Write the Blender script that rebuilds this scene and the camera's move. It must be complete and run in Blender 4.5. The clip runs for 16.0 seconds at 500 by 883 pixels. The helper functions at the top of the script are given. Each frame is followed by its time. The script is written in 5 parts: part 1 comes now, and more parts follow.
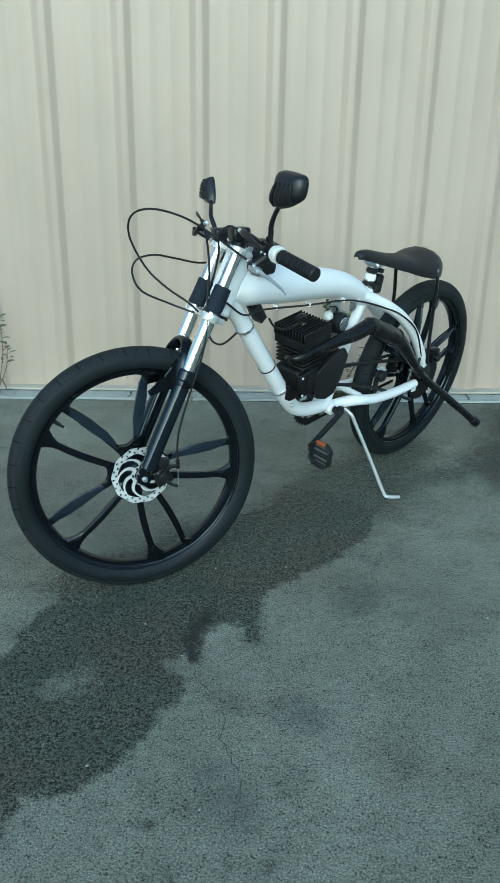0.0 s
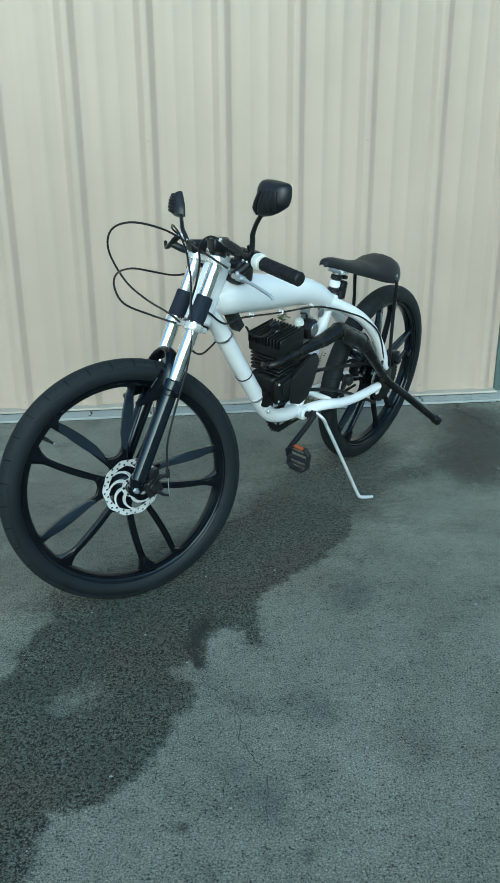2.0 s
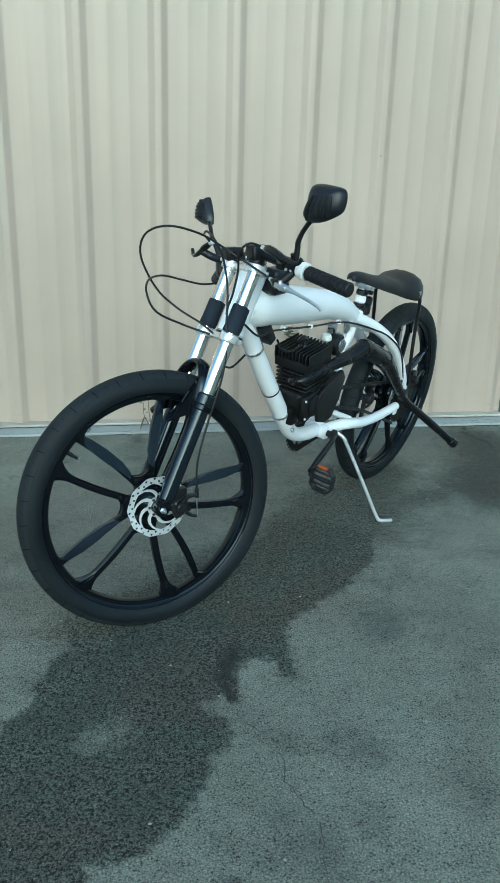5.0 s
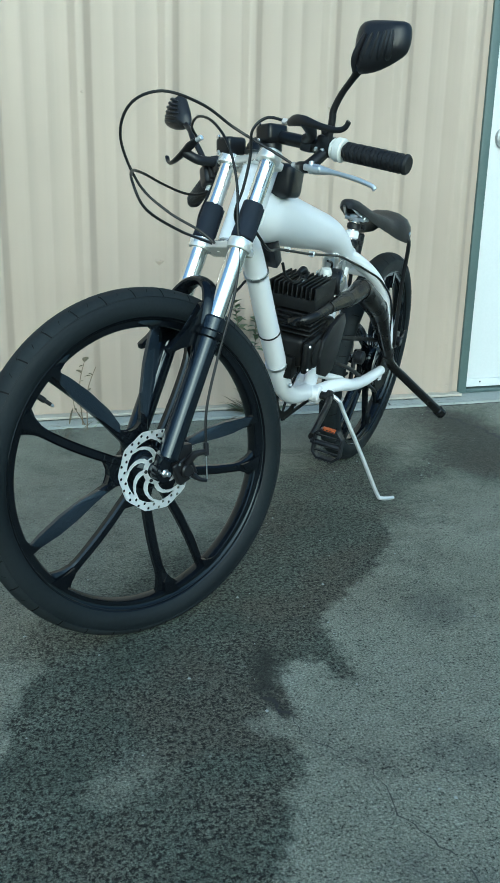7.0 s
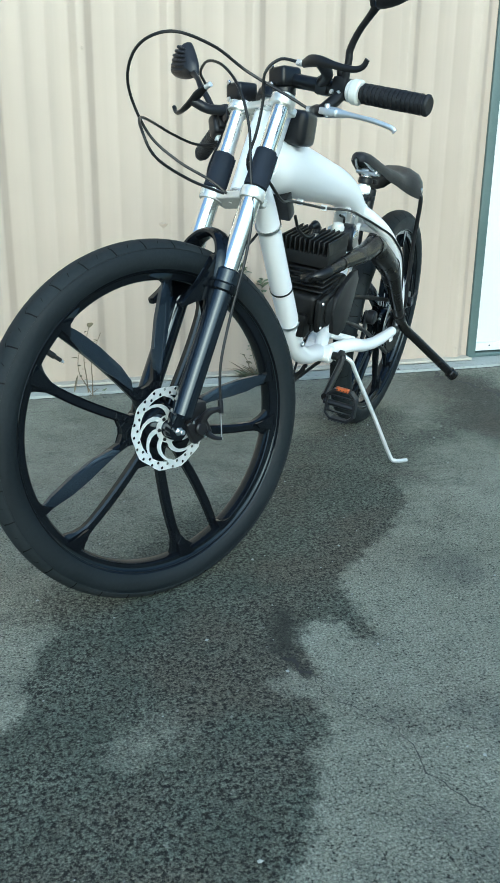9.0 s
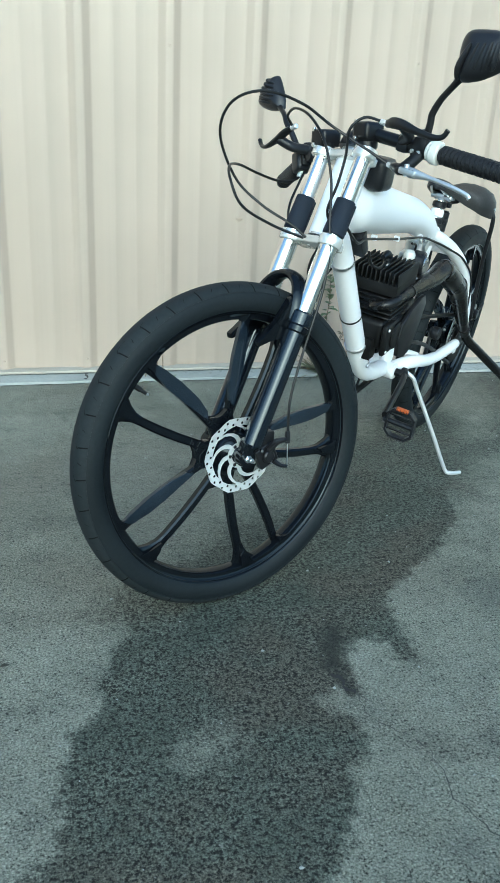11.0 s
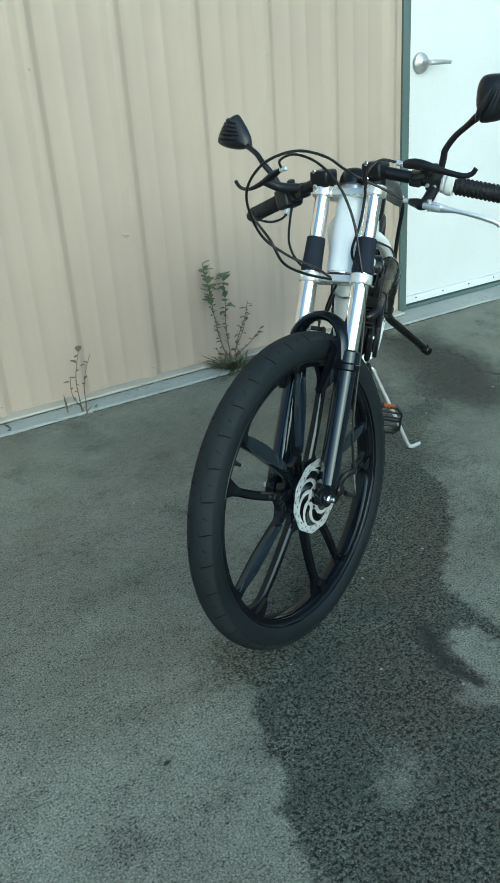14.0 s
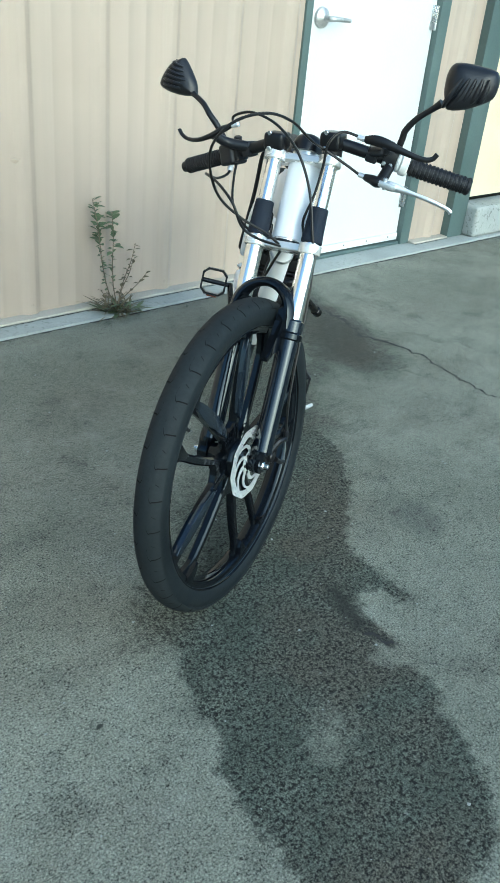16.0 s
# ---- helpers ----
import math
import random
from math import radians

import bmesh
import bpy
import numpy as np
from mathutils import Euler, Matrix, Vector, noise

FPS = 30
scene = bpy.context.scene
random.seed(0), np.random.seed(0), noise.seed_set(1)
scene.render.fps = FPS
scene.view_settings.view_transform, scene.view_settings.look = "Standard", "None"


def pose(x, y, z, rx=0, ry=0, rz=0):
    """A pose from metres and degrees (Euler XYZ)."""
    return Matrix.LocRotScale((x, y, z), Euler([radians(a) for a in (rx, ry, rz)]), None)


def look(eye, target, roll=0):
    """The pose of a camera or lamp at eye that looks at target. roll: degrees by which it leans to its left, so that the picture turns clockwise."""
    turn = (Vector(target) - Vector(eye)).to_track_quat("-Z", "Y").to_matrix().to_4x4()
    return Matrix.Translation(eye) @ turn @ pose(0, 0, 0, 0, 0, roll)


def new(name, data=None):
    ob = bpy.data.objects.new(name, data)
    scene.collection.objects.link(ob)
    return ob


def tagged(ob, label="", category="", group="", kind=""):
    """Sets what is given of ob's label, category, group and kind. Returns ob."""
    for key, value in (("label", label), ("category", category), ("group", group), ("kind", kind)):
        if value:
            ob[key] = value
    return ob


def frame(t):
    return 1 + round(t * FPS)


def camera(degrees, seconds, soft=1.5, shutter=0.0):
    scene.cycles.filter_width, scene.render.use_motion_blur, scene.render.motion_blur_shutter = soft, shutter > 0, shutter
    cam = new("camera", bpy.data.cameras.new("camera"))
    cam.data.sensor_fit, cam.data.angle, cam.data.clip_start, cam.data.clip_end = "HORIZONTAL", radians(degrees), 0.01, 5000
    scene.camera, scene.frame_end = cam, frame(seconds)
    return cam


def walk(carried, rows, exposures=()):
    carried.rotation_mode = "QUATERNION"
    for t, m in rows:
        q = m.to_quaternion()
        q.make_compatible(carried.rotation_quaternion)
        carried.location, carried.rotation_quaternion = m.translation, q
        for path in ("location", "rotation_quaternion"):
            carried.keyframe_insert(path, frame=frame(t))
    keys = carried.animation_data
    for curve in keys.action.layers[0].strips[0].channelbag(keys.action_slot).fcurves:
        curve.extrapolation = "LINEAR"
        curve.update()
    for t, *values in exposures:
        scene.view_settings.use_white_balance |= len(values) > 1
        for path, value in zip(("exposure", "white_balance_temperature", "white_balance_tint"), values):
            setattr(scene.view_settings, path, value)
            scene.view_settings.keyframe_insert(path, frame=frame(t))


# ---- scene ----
cam = camera(33.8, 16.0, 1.25)
PATH = [
    (0, (-0.046, 0.574, 1.276), (-0.002, 2.421, 0.511), 1.0),
    (0.5, (-0.163, 0.533, 1.277), (0.006, 2.369, 0.502), -0.6),
    (1, (-0.199, 0.51, 1.264), (0.053, 2.343, 0.504), -0.5),
    (1.5, (-0.207, 0.52, 1.257), (0.016, 2.367, 0.525), -0.7),
    (2, (-0.205, 0.535, 1.251), (0.011, 2.389, 0.533), -0.4),
    (2.5, (-0.213, 0.533, 1.251), (-0.001, 2.39, 0.539), 0.1),
    (3, (-0.212, 0.543, 1.25), (-0.01, 2.403, 0.544), 0.1),
    (3.5, (-0.225, 0.539, 1.256), (-0.026, 2.401, 0.553), 0.8),
    (3.7, (-0.225, 0.532, 1.257), (-0.032, 2.398, 0.561), 0.8),
    (5.8, (-0.447, 0.797, 1.173), (-0.068, 2.647, 0.512), 1.3),
    (6, (-0.451, 0.831, 1.171), (-0.081, 2.683, 0.512), 0.4),
    (6.5, (-0.567, 1.002, 1.0), (-0.067, 2.837, 0.38), 1.3),
    (7, (-0.591, 1.11, 0.847), (0.016, 2.93, 0.278), 1.3),
    (7.5, (-0.609, 1.156, 0.804), (-0.044, 2.977, 0.198), -0.5),
    (8, (-0.613, 1.153, 0.801), (-0.028, 2.959, 0.174), -0.3),
    (10.3, (-0.6, 1.146, 0.812), (-0.004, 2.95, 0.187), 1.2),
    (10.5, (-0.611, 1.145, 0.827), (-0.022, 2.949, 0.197), 1.2),
    (11, (-0.654, 1.089, 0.989), (-0.189, 2.887, 0.246), 2.8),
    (11.5, (-0.673, 1.051, 1.119), (-0.125, 2.753, 0.223), 4.1),
    (12, (-0.757, 1.095, 1.176), (-0.075, 2.69, 0.181), 1.4),
    (12.5, (-0.88, 1.113, 1.205), (-0.072, 2.704, 0.301), 0.5),
    (13, (-1.047, 1.128, 1.218), (-0.069, 2.654, 0.373), -0.1),
    (13.5, (-1.132, 1.205, 1.203), (-0.177, 2.75, 0.366), -0.3),
    (14, (-1.175, 1.344, 1.196), (-0.253, 2.901, 0.344), -4.0),
    (14.5, (-1.262, 1.45, 1.191), (-0.269, 2.881, 0.21), -2.9),
    (15, (-1.36, 1.512, 1.195), (-0.259, 2.799, 0.132), -3.0),
    (15.5, (-1.372, 1.529, 1.203), (-0.222, 2.792, 0.162), -1.3),
    (16, (-1.347, 1.517, 1.239), (-0.122, 2.757, 0.258), 5.8),
]
walk(cam, [(t, look(eye, target, roll)) for t, eye, target, roll in PATH], [(0.0, 0.48, 4675, -15), (4.0, 0.48, 4695, -15), (6.0, 0.45, 4695, -15), (7.0, 0.52, 4735, -15), (8.0, 0.88, 4880, -10), (10.5, 0.88, 4880, -10), (11.5, 0.9, 4780, -11), (12.0, 0.91, 4900, -10), (12.5, 0.84, 5030, -8), (13.0, 0.52, 4930, -13), (14.0, 0.5, 4925, -15), (15.0, 0.77, 4940, -11), (16.0, 0.93, 4965, -10)])

# ---- light: open shade under a bright hazy sky ----
world = bpy.data.worlds.new("sky")
scene.world = world
world.use_nodes = True
wn = world.node_tree
sky = wn.nodes.new("ShaderNodeTexSky")
sky.sky_type, sky.sun_disc = "NISHITA", False
sky.sun_elevation, sky.sun_rotation = radians(24), radians(189)
sky.dust_density, sky.air_density = 3.0, 1.0
wn.links.new(sky.outputs["Color"], wn.nodes["Background"].inputs["Color"])
wn.nodes["Background"].inputs["Strength"].default_value = 0.15
sun = new("sun", bpy.data.lights.new("sun", "SUN"))
sun.data.energy, sun.data.angle, sun.data.color = 0.9, radians(80), (1.0, 0.98, 0.96)
sun.matrix_world = look((-1.25, -6.0, 4.3), (0.3, 3.4, 0.0))


# ---- materials ----
def nodes_of(name):
    m = bpy.data.materials.new(name)
    m.use_nodes = True
    return m, m.node_tree, m.node_tree.nodes["Principled BSDF"]


def coords(nt, scale=(1, 1, 1)):
    tc, mp = nt.nodes.new("ShaderNodeTexCoord"), nt.nodes.new("ShaderNodeMapping")
    mp.inputs["Scale"].default_value = scale
    nt.links.new(tc.outputs["Object"], mp.inputs["Vector"])
    return mp.outputs["Vector"]


def noise_tex(nt, vec, scale, detail=4.0, rough=0.55):
    n = nt.nodes.new("ShaderNodeTexNoise")
    n.inputs["Scale"].default_value, n.inputs["Detail"].default_value, n.inputs["Roughness"].default_value = scale, detail, rough
    nt.links.new(vec, n.inputs["Vector"])
    return n.outputs["Fac"]


def ramp(nt, fac, *stops):
    r = nt.nodes.new("ShaderNodeValToRGB")
    while len(r.color_ramp.elements) < len(stops):
        r.color_ramp.elements.new(0.5)
    for e, (p, c) in zip(r.color_ramp.elements, stops):
        e.position, e.color = p, (c, c, c, 1) if isinstance(c, (int, float)) else (*c, 1)
    nt.links.new(fac, r.inputs["Fac"])
    return r.outputs["Color"]


def mixed(nt, fac, a, b, mode="MIX"):
    m = nt.nodes.new("ShaderNodeMix")
    m.data_type, m.blend_type = "RGBA", mode
    for socket, value in ((m.inputs["Factor"], fac), (m.inputs["A"], a), (m.inputs["B"], b)):
        if isinstance(value, bpy.types.NodeSocket):
            nt.links.new(value, socket)
        elif isinstance(value, (int, float)):
            socket.default_value = value
        else:
            socket.default_value = (*value, 1)
    return m.outputs["Result"]


def calc(nt, op, a, b=0.0):
    m = nt.nodes.new("ShaderNodeMath")
    m.operation = op
    for socket, value in ((m.inputs[0], a), (m.inputs[1], b)):
        if isinstance(value, bpy.types.NodeSocket):
            nt.links.new(value, socket)
        else:
            socket.default_value = value
    return m.outputs[0]


def bump(nt, p, height, strength, distance):
    b = nt.nodes.new("ShaderNodeBump")
    b.inputs["Strength"].default_value, b.inputs["Distance"].default_value = strength, distance
    nt.links.new(height, b.inputs["Height"])
    nt.links.new(b.outputs["Normal"], p.inputs["Normal"])


def surface(name, dark, light, rough=0.5, metal=0.0, scale=6.0, grain=90.0, relief=0.15, depth=0.001, coat=0.0, spread=0.12, spec=0.5, tint=(1, 1, 1)):
    """A worn plain surface: two colours mixed by broad stains and fine grain."""
    m, nt, p = nodes_of(name)
    v = coords(nt)
    broad, fine = noise_tex(nt, v, scale), noise_tex(nt, v, grain, 3)
    both = calc(nt, "ADD", calc(nt, "MULTIPLY", broad, 0.7), calc(nt, "MULTIPLY", fine, 0.3))
    nt.links.new(mixed(nt, ramp(nt, both, (0.35, 0.0), (0.65, 1.0)), dark, light), p.inputs["Base Color"])
    p.inputs["Metallic"].default_value = metal
    p.inputs["Specular IOR Level"].default_value = spec
    p.inputs["Specular Tint"].default_value = (*tint, 1)
    p.inputs["Coat Weight"].default_value = coat
    p.inputs["Coat Roughness"].default_value = 0.15
    nt.links.new(ramp(nt, broad, (0.3, max(0.02, rough - spread)), (0.7, min(1.0, rough + spread))), p.inputs["Roughness"])
    bump(nt, p, fine, relief, depth)
    return m


ROTOR = surface("rotor_steel", (0.68, 0.68, 0.66), (0.82, 0.82, 0.8), 0.42, 0.65, grain=240, relief=0.05)
WHITE_PAINT = surface("white_frame_paint", (0.83, 0.835, 0.84), (0.85, 0.855, 0.86), 0.38, scale=5, relief=0.03, coat=0.25)
CHROME = surface("chrome", (0.86, 0.85, 0.81), (0.93, 0.92, 0.88), 0.19, 1.0, relief=0.02, spread=0.05)
STEEL = surface("brushed_steel", (0.6, 0.61, 0.62), (0.74, 0.75, 0.76), 0.3, 1.0, grain=240, relief=0.06)
ALLOY = surface("cast_alloy", (0.55, 0.57, 0.58), (0.7, 0.71, 0.72), 0.4, 0.9, relief=0.1)
# the blue tint stands in for open sky mirrored in the black gloss
GLOSS_BLACK = surface("gloss_black_paint", (0.0025, 0.003, 0.004), (0.005, 0.006, 0.008), 0.07, scale=10, relief=0.02, spread=0.03, spec=0.28, tint=(0.8, 0.92, 1.0))
# black sliders: reflected sky blue is put into base and tint
SLIDER_BLACK = surface("black_slider_with_sky_blue", (0.004, 0.006, 0.010), (0.008, 0.011, 0.016), 0.11, scale=8, relief=0.02, spread=0.03, spec=0.48, tint=(0.85, 0.94, 1.0))
# black fins: the bluish reflection on their flat faces is put into the base
FIN_BLACK = surface("black_fin_with_blue_reflection", (0.016, 0.024, 0.036), (0.028, 0.04, 0.058), 0.16, 0.55, scale=14, relief=0.02, spread=0.06, spec=0.9)
SATIN_BLACK = surface("satin_black_paint", (0.005, 0.005, 0.006), (0.012, 0.012, 0.013), 0.36, relief=0.12, spec=0.35)
CAST_BLACK = surface("black_cast_engine", (0.004, 0.004, 0.004), (0.010, 0.010, 0.010), 0.5, scale=14, relief=0.35, spec=0.3)
EXHAUST = surface("black_exhaust_paint", (0.005, 0.005, 0.005), (0.011, 0.0105, 0.0105), 0.26, scale=16, relief=0.12, spec=0.32)
PLASTIC = surface("black_plastic", (0.006, 0.0065, 0.008), (0.013, 0.0135, 0.016), 0.36, relief=0.25, grain=300, spec=0.4)
RUBBER = surface("tyre_rubber", (0.0055, 0.0075, 0.0088), (0.0115, 0.015, 0.0172), 0.6, scale=7, grain=160, relief=0.4, spec=0.22)
GRIP_RUBBER = surface("grip_rubber", (0.006, 0.006, 0.007), (0.012, 0.012, 0.013), 0.5, relief=0.2, spec=0.35)
VINYL = surface("black_seat_vinyl", (0.009, 0.009, 0.010), (0.017, 0.017, 0.018), 0.5, scale=8, grain=420, relief=0.35, spec=0.35)
CABLE = surface("black_cable_sheath", (0.007, 0.007, 0.007), (0.013, 0.013, 0.013), 0.4, spec=0.3)
CLEAR = surface("milky_plastic", (0.6, 0.6, 0.56), (0.75, 0.75, 0.7), 0.35)
ORANGE = surface("orange_reflector", (0.26, 0.05, 0.012), (0.36, 0.085, 0.018), 0.35, coat=0.2)
MIRROR = surface("mirror_glass", (0.9, 0.9, 0.9), (0.92, 0.92, 0.92), 0.03, 1.0, relief=0.0, spread=0.01)
NAVY = surface("navy_fabric", (0.009, 0.0125, 0.021), (0.016, 0.021, 0.033), 0.75, scale=25, grain=500, relief=0.5, depth=0.002, spec=0.25)
KICK = surface("polished_stand_steel", (0.66, 0.66, 0.65), (0.7, 0.7, 0.69), 0.36, 0.6, scale=2, relief=0.0, spread=0.01)
BRIGHT = surface("bright_alloy", (0.74, 0.75, 0.76), (0.84, 0.85, 0.86), 0.3, 0.6, grain=240, relief=0.04)
# for the unseen wall; blue-grey chosen for what the black parts reflect
REFLECTED_WALL = surface("reflected_blue_wall", (0.12, 0.145, 0.17), (0.17, 0.2, 0.23), 0.8, scale=0.4)
DULL = surface("dull_nickel", (0.42, 0.42, 0.41), (0.6, 0.6, 0.58), 0.5, 0.7, scale=40, relief=0.1)
FLASH = surface("dusty_cream_flashing", (0.36, 0.33, 0.27), (0.47, 0.44, 0.37), 0.6, scale=5)
CROWN = surface("polished_crown_alloy", (0.74, 0.73, 0.69), (0.86, 0.85, 0.81), 0.3, 0.6, grain=180, relief=0.05)
GREEN_TRIM = surface("green_grey_trim_paint", (0.07, 0.1, 0.094), (0.095, 0.132, 0.122), 0.45, scale=3, relief=0.06)
DOOR_WHITE = surface("white_door_paint", (0.6, 0.615, 0.61), (0.66, 0.675, 0.67), 0.42, scale=1.6, relief=0.05)
YELLOW = surface("pale_yellow_panel", (0.62, 0.54, 0.36), (0.72, 0.64, 0.44), 0.5, scale=3)
LEAF = surface("weed_leaf", (0.075, 0.1, 0.05), (0.14, 0.18, 0.09), 0.55, scale=30)
DRY_LEAF = surface("dry_weed_leaf", (0.09, 0.075, 0.04), (0.16, 0.13, 0.075), 0.65, scale=30)
LITTER = surface("dark_leaf_litter", (0.045, 0.05, 0.04), (0.085, 0.088, 0.07), 0.8, scale=60)
STEM = surface("weed_stem", (0.1, 0.075, 0.045), (0.17, 0.13, 0.08), 0.6, scale=30)
HAIR = surface("dusty_hairline", (0.05, 0.052, 0.046), (0.08, 0.082, 0.07), 0.9)
# dark filler of cracks and joints, also the shadow line drawn at the flashing
TAR_AND_SHADE = surface("crack_and_shade_line", (0.012, 0.012, 0.012), (0.03, 0.03, 0.03), 0.7)


def siding_material():
    m, nt, p = nodes_of("cream_sheet_metal")
    v = coords(nt)
    streak = noise_tex(nt, coords(nt, (22, 22, 0.35)), 1.0, 5)
    broad, fine = noise_tex(nt, v, 1.3, 3), noise_tex(nt, v, 60, 3)
    col = mixed(nt, ramp(nt, broad, (0.3, 0.0), (0.7, 1.0)), (0.37, 0.302, 0.238), (0.42, 0.344, 0.272))
    col = mixed(nt, ramp(nt, streak, (0.45, 0.0), (0.75, 0.3)), col, (0.305, 0.26, 0.205))
    nt.links.new(col, p.inputs["Base Color"])
    nt.links.new(ramp(nt, streak, (0.3, 0.38), (0.7, 0.52)), p.inputs["Roughness"])
    bump(nt, p, calc(nt, "ADD", calc(nt, "MULTIPLY", broad, 1.0), calc(nt, "MULTIPLY", fine, 0.02)), 0.25, 0.01)
    return m


def capsule(nt, p, a, b, r):
    """Distance of p from the line a-b, less r, in plan."""
    def vm(op, x, y):
        n = nt.nodes.new("ShaderNodeVectorMath")
        n.operation = op
        for socket, value in zip(n.inputs, (x, y)):
            if isinstance(value, bpy.types.NodeSocket):
                nt.links.new(value, socket)
            else:
                socket.default_value = value
        return n
    ab = Vector((b[0] - a[0], b[1] - a[1], 0))
    pa = vm("SUBTRACT", p, (a[0], a[1], 0)).outputs[0]
    h = calc(nt, "DIVIDE", vm("DOT_PRODUCT", pa, ab).outputs["Value"], ab.dot(ab))
    h = calc(nt, "MINIMUM", calc(nt, "MAXIMUM", h, 0.0), 1.0)
    sc = nt.nodes.new("ShaderNodeVectorMath")
    sc.operation = "SCALE"
    sc.inputs[0].default_value = ab
    nt.links.new(h, sc.inputs["Scale"])
    d = vm("SUBTRACT", pa, sc.outputs[0])
    n = nt.nodes.new("ShaderNodeVectorMath")
    n.operation = "LENGTH"
    nt.links.new(d.outputs[0], n.inputs[0])
    return calc(nt, "SUBTRACT", n.outputs["Value"], r)


def nearest(nt, p, shapes):
    """Distance from the nearest of some capsules (a, b, r)."""
    d = None
    for a, b, r in shapes:
        c = capsule(nt, p, a, b, r)
        d = c if d is None else calc(nt, "MINIMUM", d, c)
    return d


def asphalt_material():
    m, nt, p = nodes_of("old_asphalt")
    v = coords(nt)
    flat = nt.nodes.new("ShaderNodeVectorMath")
    flat.operation = "MULTIPLY"
    flat.inputs[1].default_value = (1, 1, 0)
    nt.links.new(v, flat.inputs[0])
    fv = flat.outputs[0]
    edge, edge2 = noise_tex(nt, fv, 5.5, 5, 0.6), noise_tex(nt, fv, 38, 3, 0.6)
    wobble = calc(nt, "ADD", calc(nt, "MULTIPLY", calc(nt, "SUBTRACT", edge, 0.5), 0.15), calc(nt, "MULTIPLY", calc(nt, "SUBTRACT", edge2, 0.5), 0.06))
    broad, mid, fine = noise_tex(nt, fv, 1.5, 4), noise_tex(nt, fv, 7.5, 5, 0.6), noise_tex(nt, fv, 230, 3, 0.6)
    brown = noise_tex(nt, coords(nt, (1.0, 1.3, 0)), 2.3, 4, 0.6)
    # an old oil and water stain: ragged and crisp where it soaked in last, faded where it is older
    d = nearest(nt, fv, STAIN)
    for a, b, r in DRY_SPOTS:
        d = calc(nt, "MAXIMUM", d, calc(nt, "SUBTRACT", 0.0, capsule(nt, fv, a, b, r)))
    d = calc(nt, "ADD", d, wobble)
    crisp = ramp(nt, calc(nt, "ADD", calc(nt, "MULTIPLY", d, 4.0), 0.5), (0.45, 1.0), (0.55, 0.0))
    faded = calc(nt, "ADD", nearest(nt, fv, FADED), calc(nt, "MULTIPLY", wobble, 1.6))
    faded = ramp(nt, calc(nt, "ADD", calc(nt, "MULTIPLY", faded, 2.0), 0.5), (0.36, 0.82), (0.62, 0.0))
    pale = calc(nt, "ADD", capsule(nt, fv, (-0.45, 2.14), (-0.4, 2.17), 0.03), calc(nt, "MULTIPLY", calc(nt, "SUBTRACT", edge2, 0.5), 0.12))
    stain = mixed(nt, ramp(nt, calc(nt, "ADD", calc(nt, "MULTIPLY", pale, 4.0), 0.5), (0.4, 0.8), (0.62, 0.0)), crisp, (0.0, 0.0, 0.0))
    stain = calc(nt, "MAXIMUM", stain, faded)
    dry = mixed(nt, ramp(nt, broad, (0.32, 0.0), (0.68, 1.0)), (0.134, 0.139, 0.109), (0.206, 0.211, 0.17))
    dry = mixed(nt, ramp(nt, brown, (0.5, 0.0), (0.68, 0.6)), dry, (0.122, 0.118, 0.094))
    brown_patch = calc(nt, "ADD", nearest(nt, fv, BROWN_PATCHES), calc(nt, "MULTIPLY", calc(nt, "SUBTRACT", edge, 0.5), 0.5))
    dry = mixed(nt, ramp(nt, calc(nt, "ADD", brown_patch, 0.5), (0.34, 0.3), (0.62, 0.0)), dry, (0.125, 0.117, 0.094))
    dry = mixed(nt, ramp(nt, mid, (0.55, 0.0), (0.72, 0.5)), dry, (0.08, 0.084, 0.07))
    dry = mixed(nt, ramp(nt, mid, (0.28, 0.3), (0.42, 0.0)), dry, (0.23, 0.238, 0.204))
    blots = calc(nt, "ADD", nearest(nt, fv, BLOTS), wobble)
    dry = mixed(nt, ramp(nt, calc(nt, "ADD", calc(nt, "MULTIPLY", blots, 6.0), 0.5), (0.3, 0.55), (0.7, 0.0)), dry, (0.07, 0.074, 0.066))
    wet = mixed(nt, ramp(nt, mid, (0.38, 0.0), (0.66, 1.0)), (0.046, 0.053, 0.041), (0.083, 0.091, 0.072))
    wet = mixed(nt, ramp(nt, brown, (0.46, 0.0), (0.6, 0.7)), wet, (0.066, 0.06, 0.045))
    # stones and dark open pores between them, deeper and denser in the stain
    def grains(size, rough):
        g = calc(nt, "ADD", calc(nt, "MULTIPLY", noise_tex(nt, fv, size, 4, rough), 0.8), calc(nt, "MULTIPLY", noise_tex(nt, fv, 50, 2, 0.5), 0.2))
        return calc(nt, "ADD", g, calc(nt, "MULTIPLY", calc(nt, "SUBTRACT", mid, 0.5), -0.12))
    stones, pebbles = grains(135, 0.68), grains(180, 0.72)
    on_dry = ramp(nt, pebbles, (0.375, 0.05), (0.43, 0.36), (0.475, 0.48), (0.585, 0.64))
    on_wet = ramp(nt, stones, (0.415, 0.04), (0.465, 0.26), (0.51, 0.5), (0.6, 0.78))
    tone = mixed(nt, stain, on_dry, on_wet)
    col = mixed(nt, 1.0, mixed(nt, stain, dry, wet), tone, "MULTIPLY")
    col = mixed(nt, 1.0, col, (2.35, 2.35, 2.35), "MULTIPLY")
    col = mixed(nt, 1.0, col, ramp(nt, noise_tex(nt, fv, 270, 2, 0.6), (0.3, 0.2), (0.42, 0.42), (0.58, 0.58), (0.7, 0.85)), "MULTIPLY")
    col = mixed(nt, 1.0, col, (2.0, 2.0, 2.0), "MULTIPLY")
